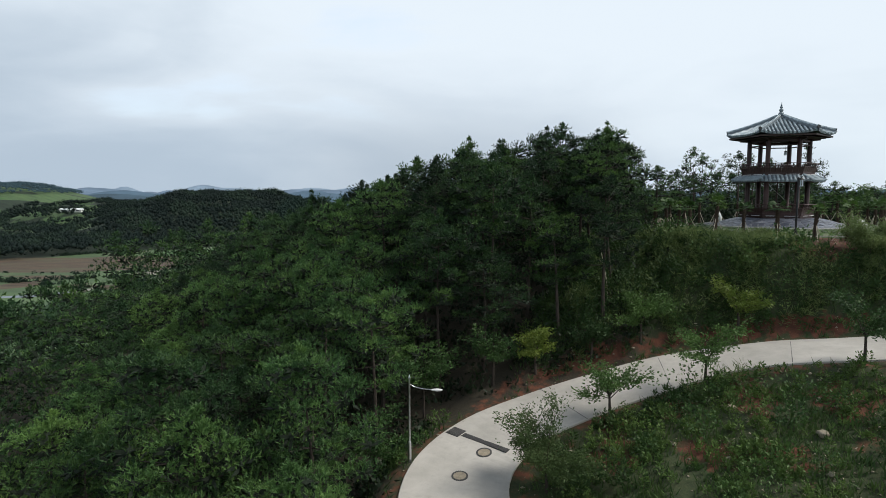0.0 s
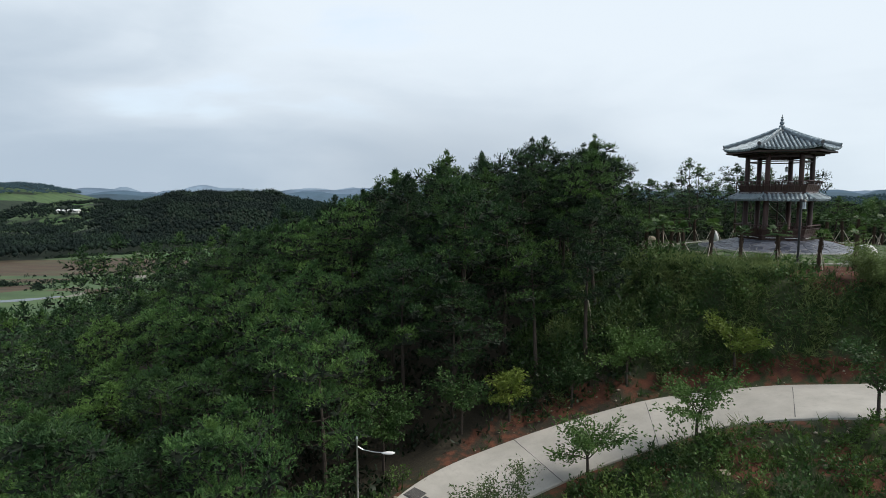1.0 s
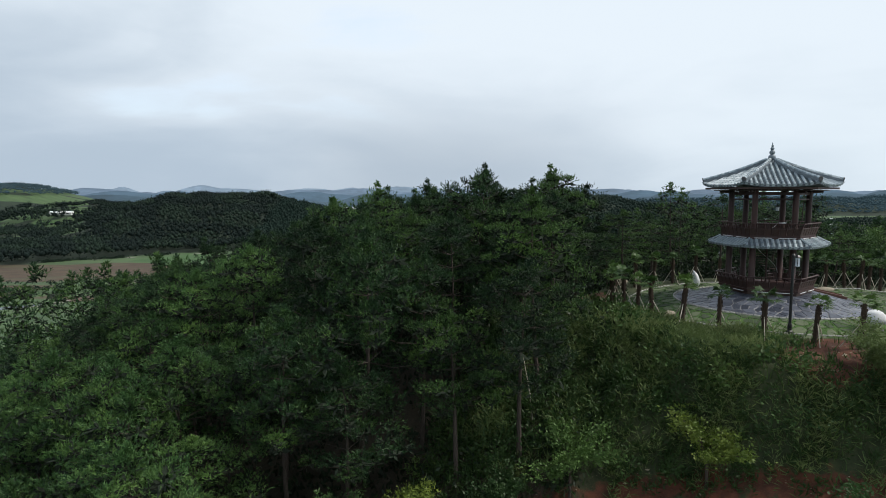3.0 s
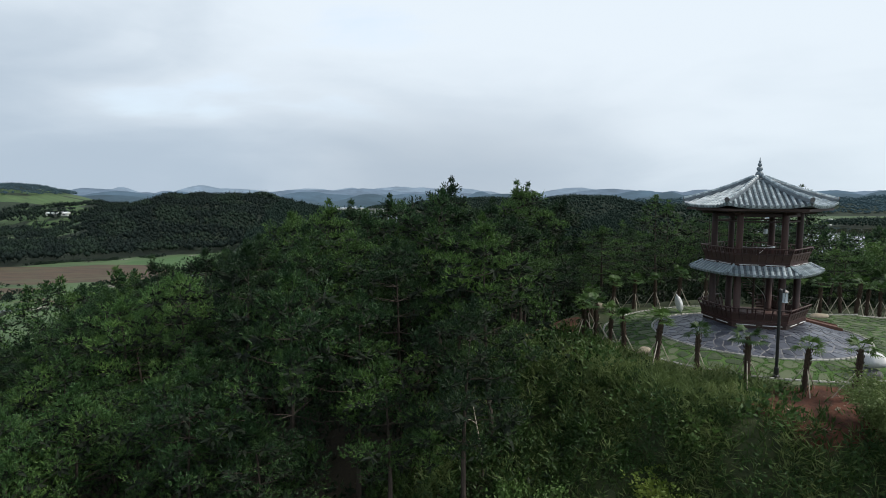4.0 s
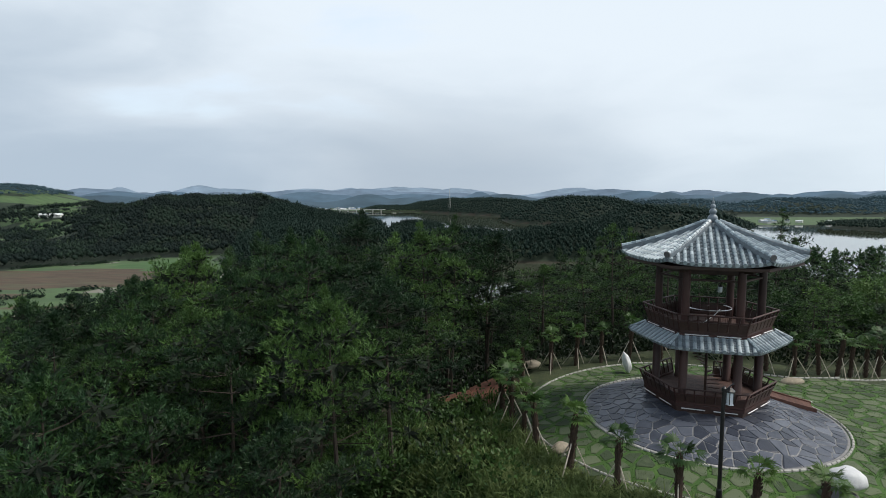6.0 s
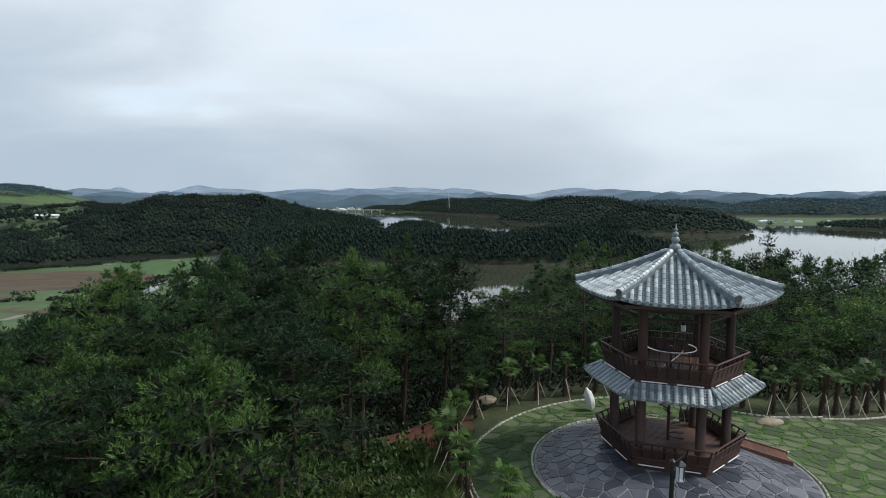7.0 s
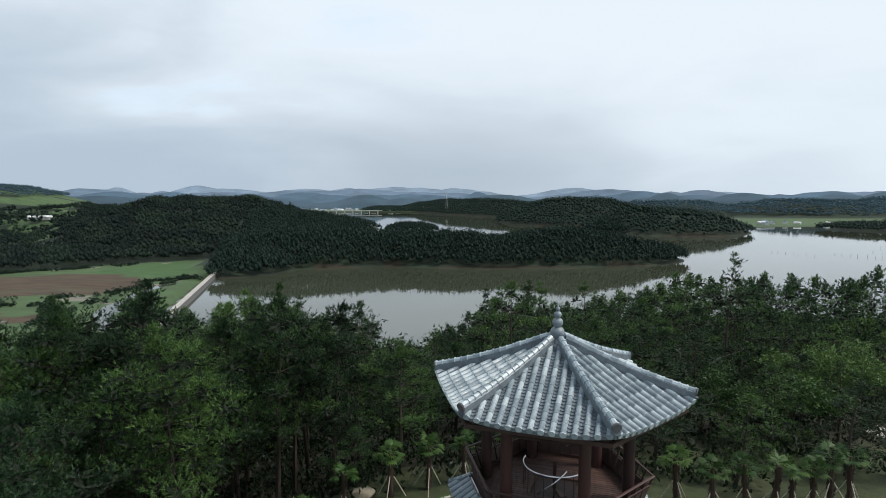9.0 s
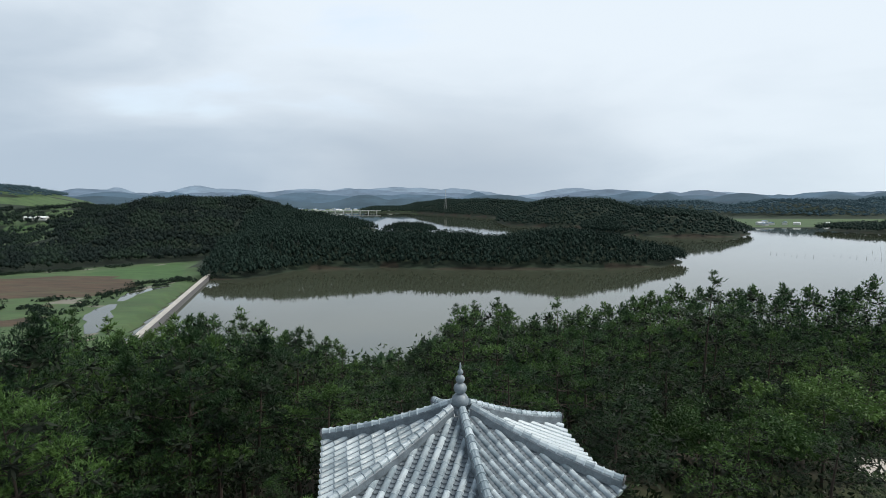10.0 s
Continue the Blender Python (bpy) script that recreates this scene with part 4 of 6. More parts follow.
def lawn_stones():
    base = thing("stepping_stones", "irregular grey-green flat stones set in the lawn", "stepping stones", kind="structure")
    rng = np.random.default_rng(12)
    placed, tries = [], 0
    while len(placed) < 420 and tries < 20000:
        tries += 1
        if rng.random() < 0.55:
            a, r = rng.uniform(0, 6.283), rng.uniform(6.6, 9.7)
            x, y = r * math.cos(a) - 0.1, r * math.sin(a) - 0.3
        else:
            x, y = rng.uniform(5, 19), rng.uniform(-8, 6.3)
        if math.hypot(x - CX, y - CY) < RAD + 0.4 or (3 < x < 7.5 and -0.8 < y < 1.9):
            continue
        if any(math.hypot(x - u, y - v) < rng.uniform(0.5, 0.78) for u, v in placed):
            continue
        placed.append((x, y))
    P = np.array(placed)
    for p in P:
        cell = [p + np.array(c) for c in ((-0.75, -0.5), (0.7, -0.55), (0.75, 0.5), (-0.7, 0.55))]
        for q in P[np.argsort(((P - p) ** 2).sum(1))[1:10]]:
            d = (q - p) / np.linalg.norm(q - p)
            cell = clip(cell, (p + q) / 2 - d * rng.uniform(0.05, 0.13), d)
        away = p - (CX, CY)
        d = -away / np.linalg.norm(away)
        cell = clip(cell, np.array([CX, CY]) - d * (RAD + 0.25), d)
        if len(cell) < 3:
            continue
        c = np.mean(cell, axis=0)
        k, s = len(cell), Shape()
        for lift, shrink in ((-0.05, 1.0), (0.015, 1.0), (0.03, 0.9)):
            ring = np.array([c + (v - c) * shrink * 0.95 for v in cell])
            s.v += [(x, y, z + lift) for (x, y), z in zip(ring.tolist(), height(ring[:, 0], ring[:, 1]).tolist())]
        s.f = [(i, (i + 1) % k, k + (i + 1) % k, k + i) for i in range(k)] + [(k + i, k + (i + 1) % k, 2 * k + (i + 1) % k, 2 * k + i) for i in range(k)] + [tuple(range(2 * k, 3 * k))]
        part("stone", s, LAWN_STONE, base)


lawn_stones()


# ---- plants ----
def ball(detail):
    """Unit ball as arrays: vertices and three-sided faces."""
    bm = bmesh.new()
    if detail:
        bmesh.ops.create_icosphere(bm, subdivisions=detail, radius=1.0)
        v, f = np.array([p.co for p in bm.verts]), np.array([[q.index for q in p.verts] for p in bm.faces])
    else:
        v = np.array([(1, 0, 0), (-1, 0, 0), (0, 1, 0), (0, -1, 0), (0, 0, 1), (0, 0, -1)], float)
        f = np.array([(0, 2, 4), (2, 1, 4), (1, 3, 4), (3, 0, 4), (2, 0, 5), (1, 2, 5), (3, 1, 5), (0, 3, 5)])
    bm.free()
    return v, f


BALLS = [ball(0), ball(1), ball(2)]


def pads(rng, centres, sizes, detail, shoots, blade, wide, solid=0.72):
    """Cushions of foliage: an uneven core each, thickly set with shoots on top and round the rim."""
    n = len(centres)
    d = unit(rng.normal(0, 1, (n, shoots, 3)) * (1, 1, 0.8) + (0, 0, 0.35))
    bv, bf = BALLS[detail]
    k = len(bv)
    wob = rng.uniform(0.6, 1.25, (n, k, 1))
    core = centres[:, None] + bv[None] * sizes[:, None] * wob * solid
    cf = (np.arange(n)[:, None, None] * k + bf[None]).reshape(-1, 3)
    base = (centres[:, None] + d * sizes[:, None] * rng.uniform(0.45, 1.0, (n, shoots, 1))).reshape(-1, 3)
    ways = (d * (0.9, 0.9, 0.6) + (0, 0, 0.3)).reshape(-1, 3)
    v, f = blades(rng, base, ways, blade, wide, 0.5)
    return np.vstack([core.reshape(-1, 3), v]), np.vstack([cf, f + n * k])


def needle_shoots(rng, base, ways, length, needles, needle, wide):
    """Upturned shoots, each a brush of needles round its own axis."""
    n = len(base)
    axis = unit(unit(ways) + rng.normal(0, 0.28, (n, 3)))
    along_it = rng.uniform(0.0, 0.8, (n, needles, 1)) * length * rng.uniform(0.7, 1.3, (n, 1, 1))
    root = (base[:, None] + axis[:, None] * along_it).reshape(-1, 3)
    out = unit(rng.normal(0, 1, (n, needles, 3)))
    return blades(rng, root, (axis[:, None] + out * 0.75).reshape(-1, 3), needle, wide, 0.1)


def boughs(rng, centres, sizes, inner, shoots, length, needles, needle, wide):
    """Flat cushions of needles: dark blades inside standing for the inner shade, set with upturned shoots above and
    round the rim.
    """
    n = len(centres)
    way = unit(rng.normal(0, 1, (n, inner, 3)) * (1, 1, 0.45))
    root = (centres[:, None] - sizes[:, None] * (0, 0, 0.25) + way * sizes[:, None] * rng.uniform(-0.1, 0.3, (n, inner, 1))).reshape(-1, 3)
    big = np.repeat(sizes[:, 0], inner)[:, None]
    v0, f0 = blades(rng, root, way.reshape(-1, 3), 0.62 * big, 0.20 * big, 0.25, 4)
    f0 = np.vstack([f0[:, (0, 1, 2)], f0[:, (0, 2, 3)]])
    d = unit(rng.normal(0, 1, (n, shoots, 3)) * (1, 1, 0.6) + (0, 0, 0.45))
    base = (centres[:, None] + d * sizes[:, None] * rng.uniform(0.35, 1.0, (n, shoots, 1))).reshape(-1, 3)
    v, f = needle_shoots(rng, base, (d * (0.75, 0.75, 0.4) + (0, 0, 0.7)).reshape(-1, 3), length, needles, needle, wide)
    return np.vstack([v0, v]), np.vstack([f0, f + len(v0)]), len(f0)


def pine_meshes(seed, tall, spread, whorls, per, inner, brush, many=2.1, puff=0.74, foot=0.36, mat=PINE):
    """Trunk with limbs, and a domed crown of needle cushions in uneven tiers; brush: shoots, length, needles, needle, width."""
    rng = np.random.default_rng(seed)
    lean = rng.normal(0, 0.35, 2)
    bend = rng.normal(0, 0.25, 2)

    def axis(u):
        return np.array([lean[0] * u + bend[0] * math.sin(3 * u), lean[1] * u + bend[1] * math.sin(3 * u), tall * u])

    wood = Shape()
    us = [0, 0.03, 0.2, 0.4, 0.6, 0.8, 0.95]
    wood.tube([axis(u) - (0, 0, 0.5 if u == 0 else 0) for u in us], [0.24, 0.17, 0.14, 0.11, 0.07, 0.04, 0.012], 7)
    spots, sizes = [], []
    low = rng.uniform(foot, foot + 0.12)
    for w in range(whorls):
        t = w / (whorls - 1)
        u = low + (0.93 - low) * t ** 0.92
        turn = rng.uniform(0, 6.28)
        reach = spread * (1.04 - t ** 2.4) * (0.7 if w == 0 else 1) + 0.15
        for b in range(per if t < 0.85 else 3):
            if rng.random() < 0.14:
                continue
            a = turn + 6.283 * b / per + rng.normal(0, 0.28)
            le = reach * rng.uniform(0.55, 1.2)
            out = np.array([math.cos(a), math.sin(a), 0])
            p0 = axis(u)
            rise = rng.uniform(0.0, 0.3) + 0.35 * t
            p2 = p0 + out * le + (0, 0, le * rise)
            if le > 0.8:
                wood.tube([p0, (p0 + p2) / 2 - (0, 0, 0.08 * le), p2], [0.035, 0.022, 0.008], 3, False)
            fan = np.array([-out[1], out[0], 0])
            count = max(1, round(many * (0.45 + 0.35 * le)))
            for c in range(count):
                s = rng.uniform(0.12, 1.05) ** 0.6 if c else 1.0
                spots.append(p0 + (p2 - p0) * s + fan * rng.normal(0, 0.34) * (0.3 + 0.35 * le) * (s + 0.2) + (0, 0, rng.uniform(-0.2, 0.45) - 0.08 * le * math.sin(3.1 * s)))
                big = puff * rng.uniform(0.7, 1.35)
                sizes.append((big, big, big * rng.uniform(0.5, 0.8)))
    for k in range(4):
        spots.append(axis(0.91 + 0.03 * k) + rng.normal(0, 0.16 - 0.03 * k, 3))
        sizes.append((0.34 - 0.08 * k, 0.34 - 0.08 * k, 0.34))
    v, f, hearts = boughs(rng, np.array(spots), np.array(sizes), inner, *brush)
    crown = array_mesh("crown", v, f, mat)
    crown.materials.append(INNER_SHADE)
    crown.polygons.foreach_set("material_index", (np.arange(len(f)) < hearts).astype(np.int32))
    return wood.mesh("trunk", BARK), crown


def leafy_mesh(seed, clumps, size, leaf, wide, leaves, mat, flat=0.7):
    """Leaves gathered in clumps over a rounded, broken outline."""
    rng = np.random.default_rng(seed)
    d = unit(rng.normal(0, 1, (clumps, 3)))
    c = d * rng.uniform(0.45, 1.0, (clumps, 1)) * np.array([size, size, size * flat])
    c[:, 2] += size * flat
    base = np.repeat(c, leaves, 0) + rng.normal(0, size * 0.13, (clumps * leaves, 3))
    ways = np.repeat(d + (0, 0, 0.5), leaves, 0)
    v, f = blades(rng, base, ways, leaf, wide, 0.8, 4)
    v[:, 2] = np.maximum(v[:, 2], 0.03)
    return array_mesh("crown", v, f, mat), c


def plant(name, label, category, trunk, crown, m, group="", crown_at=None):
    ob = thing(name, label, category, group, at=m)
    if trunk:
        part("trunk", trunk, BARK, ob)
    top = part("crown", crown, PINE, ob)
    if crown_at is not None:
        top.matrix_basis = crown_at
    return ob


rng = np.random.default_rng(2024)
PINES = [pine_meshes(100 + i, t, s, w, p, 14, (34, 0.24, 6, 0.19, 0.052)) for i, (t, s, w, p) in enumerate(
    ((12.8, 2.9, 7, 5), (12.0, 3.2, 7, 5), (13.4, 2.7, 8, 5), (11.4, 3.0, 6, 5), (12.4, 3.1, 7, 5), (13.0, 2.8, 7, 5)))]
LIT_PINES = [pine_meshes(140 + i, t, s, w, p, 14, (34, 0.24, 6, 0.19, 0.052), mat=LIT_PINE) for i, (t, s, w, p) in enumerate(((12.2, 3.0, 7, 5), (11.6, 3.2, 6, 5), (12.8, 2.9, 7, 5)))]
MID_PINES = [pine_meshes(200 + i, t, s, w, p, 14, (24, 0.27, 4, 0.22, 0.062), 1.7, 0.80, 0.16) for i, (t, s, w, p) in enumerate(
    ((12.6, 2.9, 7, 5), (11.8, 2.7, 6, 5), (13.2, 2.9, 7, 5)))]
ROW_PINES = [pine_meshes(320 + i, t, s, w, p, 9, (30, 0.24, 6, 0.19, 0.052), 1.7, 0.66, 0.46) for i, (t, s, w, p) in enumerate(
    ((12.2, 3.2, 5, 4), (11.6, 2.9, 5, 5), (12.8, 3.1, 6, 4)))]
WOOD_PINES = [pine_meshes(260 + i, t, s, w, p, 8, (12, 0.32, 3, 0.34, 0.12), 1.25, 0.92, 0.02) for i, (t, s, w, p) in enumerate(
    ((12.6, 2.8, 7, 5), (11.8, 2.7, 7, 4), (13.0, 2.8, 7, 5)))]
PLATEAU = np.array([(0.0, 0, 0), (14, 2, 0), (24, 6, 0)])


def pine_zone(x, y):
    """Where the pinewood stands on the hill."""
    d, q = along(x, y, PLATEAU)[0], along(x, y, ROAD)[0]
    track = along(x, y, np.array([(52.0, 6, 0), (40, 10, 0), (31.5, 16, 0), (31, 22, 0), (36, 30, 0)]))[0]
    path = np.minimum(np.hypot(x + 12.6, (y - 7.2) * 0.8), np.hypot(x + 9.6, y - 6.0))
    west = (y > -16) & (x < -15.0 - np.maximum(0, -3 - y) * 0.55) | (y <= -16) & (x < -36.8)
    return ((d > 13.3) | (x > 4) & (x < 25) & (y > 10.3) & (d > 8)) & (q > HALF + 1.8 + 1.6 * (x < -30)) & (track > 4.5) & (path > 4.0) & ((y > 9.5) | west) & (y > -80)


def scatter(r, box, tries, gap, keep, taken=()):
    """Places at least gap apart, where keep allows."""
    x, y = r.uniform(box[0], box[1], tries), r.uniform(box[2], box[3], tries)
    ok = keep(x, y)
    cells, out = {}, []
    for a, b in list(taken) + list(zip(x[ok], y[ok])):
        c = (int(a // gap), int(b // gap))
        if any((a - u) ** 2 + (b - v) ** 2 < gap * gap for i in (-1, 0, 1) for j in (-1, 0, 1) for u, v in cells.get((c[0] + i, c[1] + j), ())):
            continue
        cells.setdefault(c, []).append((a, b))
        out.append((float(a), float(b)))
    return out[len(taken):]


CLOSE = (-62, -6, -66, 17)
close_spots = scatter(rng, CLOSE, 9000, 3.55, pine_zone)
outer = [p for p in scatter(rng, (-88, 84, -70, 84), 24000, 4.1, pine_zone, close_spots) if not (CLOSE[0] < p[0] < CLOSE[1] and CLOSE[2] < p[1] < CLOSE[3])]
outer.sort(key=lambda p: math.hypot(p[0] + 5, p[1] - 15))
middle, rest_spots = outer[:300 - len(close_spots)], outer[300 - len(close_spots):]


def canopy(x, y):
    """Height of the treetops north of the hilltop, and the most that the wood round the lane reaches."""
    b, c = (x + 33.15) / (y + 58.63), (x + 19.96) / (y + 38.36)
    over = 3.1 + (y + 58.6) * float(np.interp(b, (-0.75, -0.66, -0.46, -0.37, -0.29, -0.23, -0.16, -0.08, 0, 0.063, 0.11, 0.21, 0.29, 0.31, 0.322, 0.348, 0.365, 0.5, 0.59),
                                              (-0.180, -0.168, -0.145, -0.100, -0.034, 0.005, 0.041, 0.057, 0.075, 0.083, 0.099, 0.112, 0.10, 0.06, 0.0, 0.0, 0.068, 0.072, 0.045)))
    over = min(over, 10.2 + max(y + 38.4, 0) * float(np.interp(c, (-0.75, -0.65, -0.46, -0.42, -0.35, -0.29, -0.21, -0.16, -0.08, 0.14, 0.2, 0.22, 0.39, 0.75),
                                                           (-0.22, -0.19, -0.13, -0.108, -0.079, -0.05, -0.04, -0.02, 0.0, 0.005, -0.008, -0.018, -0.016, -0.09))))
    if x > 3.4 + 0.645 * y:
        return 3.2, over
    a = (x + 0.5) / (y + 17.0)
    fall = float(np.interp(a, (-0.75, -0.57, -0.49, -0.40, -0.33, -0.25, -0.2, -0.13, -0.08, -0.03, 0.015, 0.06, 0.17, 0.26, 0.30, 0.37, 0.43, 0.5, 0.56, 0.62, 0.75),
                           (0.242, 0.212, 0.228, 0.215, 0.215, 0.255, 0.262, 0.292, 0.283, 0.252, 0.2275, 0.198, 0.207, 0.198, 0.19, 0.172, 0.158, 0.163, 0.172, 0.19, 0.2)))
    return 17.0 - fall * (y + 17.0), over


def pine_pose(x, y, z):
    size = rng.uniform(0.72, 1.25)
    # the canopy keeps an uneven level, lower over the falling ground
    low, high = canopy(x, y)
    if y > 9:
        size = min(max((low + rng.uniform(-1.7, 0.5) - z) / 12.6, 0.45), 1.5)
    if x > -92 and -56 < y < 30:
        size = max(min(size, (high + rng.uniform(-0.9, 0.9) * min(1.0, (y + 60) / 62) ** 2 - z) / 13.0), 0.3)
    broad = max(size, min(0.95, size * 1.6))
    return pose(x, y, z, rng.normal(0, 2), rng.normal(0, 2), rng.uniform(0, 360)) @ Matrix.Diagonal((broad, broad, size, 1))


def stand(places, kinds):
    made = {}
    zs = height(np.array([p[0] for p in places]), np.array([p[1] for p in places]))
    for (x, y), z in zip(places, zs):
        k, m = int(rng.integers(len(kinds))), pine_pose(x, y, float(z))
        if k in made:
            copy_thing(made[k], m).scale = m.to_scale()
        else:
            made[k] = plant("pine_tree", "tall dark green pine with bare lower trunk", "tree", kinds[k][0], kinds[k][1], m, "pines of the hillside wood")


row = [p for p in middle if 8 < p[1] < 21 and -16 < p[0] < 7]
stand([p for p in close_spots if p[0] > -35 or p[1] > 0], PINES)
stand([p for p in close_spots if p[0] <= -35 and p[1] <= 0], LIT_PINES)
stand(row, ROW_PINES)
stand([p for p in middle if p not in row], MID_PINES)


def joined_pines(places):
    """The rest of the wood, past counting, as one mass."""
    parts, sides, hearts, count = [], [], [], 0
    raw = []
    for wood, crown in WOOD_PINES:
        v, f, inner = np.empty(len(crown.vertices) * 3, np.float32), np.empty(len(crown.loops), np.int32), np.empty(len(crown.polygons), np.int32)
        crown.polygons.foreach_get("material_index", inner)
        crown.vertices.foreach_get("co", v)
        crown.loops.foreach_get("vertex_index", f)
        raw.append((v.reshape(-1, 3), f.reshape(-1, 3), inner))
    zs = height(np.array([p[0] for p in places]), np.array([p[1] for p in places]))
    for (x, y), z in zip(places, zs):
        m = pine_pose(x, y, float(z))
        v, f, inner = raw[int(rng.integers(len(raw)))]
        hearts.append(inner)
        parts.append(v @ np.array(m.to_3x3()).T + np.array(m.translation))
        sides.append(f + count)
        count += len(v)
    wood = array_mesh("pinewood", np.vstack(parts), np.vstack(sides), PINE)
    wood.materials.append(INNER_SHADE)
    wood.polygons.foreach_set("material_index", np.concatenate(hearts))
    tagged(new("pinewood", wood), "dense pinewood on the slopes around the hilltop", "forest", kind="stuff")


joined_pines(rest_spots)


def undergrowth():
    """Ferns, saplings and brambles under the pines, their leaves coloured dark for the shade there."""
    r = np.random.default_rng(404)
    x, y = r.uniform(-60, 62, 38000), r.uniform(-50, 48, 38000)
    keep = pine_zone(x, y) | ((along(x, y, PLATEAU)[0] > 11.6) & (y > 8.5) & (np.hypot(x + 12.6, (y - 7.2) * 0.8) > 3.5) & (x < 24)) | (pine_zone(x - 3, y + 2) & ~(along(x, y, PLATEAU)[0] < 12.6) & (along(x, y, ROAD)[0] > HALF + 1))
    keep &= np.hypot(x + 12.2, (y - 7.4) * 0.85) > 3.2
    x, y = x[keep], y[keep]
    tall = 0.4 + (1.6 + 2.4 * step(7, 15, y)) * np.clip(waves(x, y, 9, 51) + 0.4, 0, 1) * r.uniform(0.4, 1, x.shape)
    k = 4
    base = np.stack([np.repeat(x, k), np.repeat(y, k), np.repeat(height(x, y), k) + np.repeat(tall, k) * r.uniform(0.1, 1, len(x) * k)], 1)
    base[:, :2] += r.normal(0, 0.28, (len(base), 2))
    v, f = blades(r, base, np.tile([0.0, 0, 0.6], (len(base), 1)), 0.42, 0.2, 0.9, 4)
    tagged(new("undergrowth", array_mesh("undergrowth", v, f, SHADE_FERN)), "dark leafy undergrowth below the pines", "undergrowth", kind="stuff")


undergrowth()


# woods too far to count: clumped crowns on the slopes
def far_wood(name, label, boxes, gap, size, seed, keep, mat=FAR_PINE, shoots=30, grain=0.14, real=False):
    r = np.random.default_rng(seed)
    pts = []
    for x0, x1, y0, y1 in boxes:
        nx, ny = int((x1 - x0) / gap), int((y1 - y0) / gap)
        gx, gy = np.meshgrid(np.linspace(x0, x1, nx), np.linspace(y0, y1, ny))
        pts.append(np.stack([gx.ravel(), gy.ravel()], 1) + r.uniform(-gap * 0.55, gap * 0.55, (nx * ny, 2)))
    p = np.vstack(pts)
    q = p if real else np.stack(site(p[:, 0], p[:, 1]), 1)
    z = height(q[:, 0], q[:, 1])
    ok = keep(p[:, 0], p[:, 1], z)
    p, z = q[ok], z[ok]
    gap *= 1 if real else FAR
    n = len(p)
    tall = size * r.uniform(0.78, 1.18, n)
    tall *= 1 + 0.22 * waves(p[:, 0], p[:, 1], 38, seed + 3)
    wide_r = gap * r.uniform(0.55, 0.85, n)
    c = np.stack([p[:, 0], p[:, 1], z + tall * 0.62], 1)
    v, f = pads(r, c, np.stack([wide_r, wide_r, tall * 0.36], 1), 0, shoots, size * grain, size * grain * 0.62, 0.66)
    return tagged(new(name, array_mesh(name, v, f, mat)), label, "forest", kind="stuff")


def wooded(x, y, z):
    clearing = np.hypot((x + 117) / 14, (y - 452) / 9) > 1
    valley = (west_of_dam(x, y) < -2) & (y < wood_edge(x, y))
    east_fields = (y > 880 + 0.15 * (x - 500)) & (x > 455) & (z < LAKE + 8)
    return (z > LAKE - 1.0) & clearing & ~valley & ~open_west(x, y) & ~east_fields


def mixed(x, y):
    return waves(x, y, 75, 88) > 0.04


far_wood("hillside_forest", "dense pine canopy on the lower slopes", [(-200, -60, -110, 230), (-60, 140, 60, 240), (60, 230, -40, 240)], 5.4, 12.0, 41,
         lambda x, y, z: (z > LAKE - 1.4) & ((x < -87) | (x > 83) | (y > 83) | (y < -69)) & (np.hypot(x, y) < 330) & (west_of_dam(*plan(x, y)) > -9), PINE, 60, 0.07, True)
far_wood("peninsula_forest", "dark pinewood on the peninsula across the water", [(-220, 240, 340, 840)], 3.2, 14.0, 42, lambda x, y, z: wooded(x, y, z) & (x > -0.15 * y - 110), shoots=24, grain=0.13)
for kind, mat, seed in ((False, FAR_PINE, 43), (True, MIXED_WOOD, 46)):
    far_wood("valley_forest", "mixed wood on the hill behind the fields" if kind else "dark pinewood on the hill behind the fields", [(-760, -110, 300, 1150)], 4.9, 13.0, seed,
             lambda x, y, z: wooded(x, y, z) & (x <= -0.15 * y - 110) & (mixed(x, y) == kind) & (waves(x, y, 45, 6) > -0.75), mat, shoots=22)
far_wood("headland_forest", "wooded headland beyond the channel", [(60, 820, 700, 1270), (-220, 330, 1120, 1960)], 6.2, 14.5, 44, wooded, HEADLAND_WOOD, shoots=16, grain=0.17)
# Farthest woods: haze painted on as blue leaf colour with slight emission.
HAZY_WOOD = haze_mat("hazy_wood", (0.024, 0.048, 0.060), 0.5)
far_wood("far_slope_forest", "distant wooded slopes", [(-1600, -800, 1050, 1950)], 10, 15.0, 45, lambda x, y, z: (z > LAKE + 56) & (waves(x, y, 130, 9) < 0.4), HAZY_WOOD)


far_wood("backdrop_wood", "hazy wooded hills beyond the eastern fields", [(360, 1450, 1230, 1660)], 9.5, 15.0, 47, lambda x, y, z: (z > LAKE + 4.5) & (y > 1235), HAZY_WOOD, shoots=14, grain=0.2)


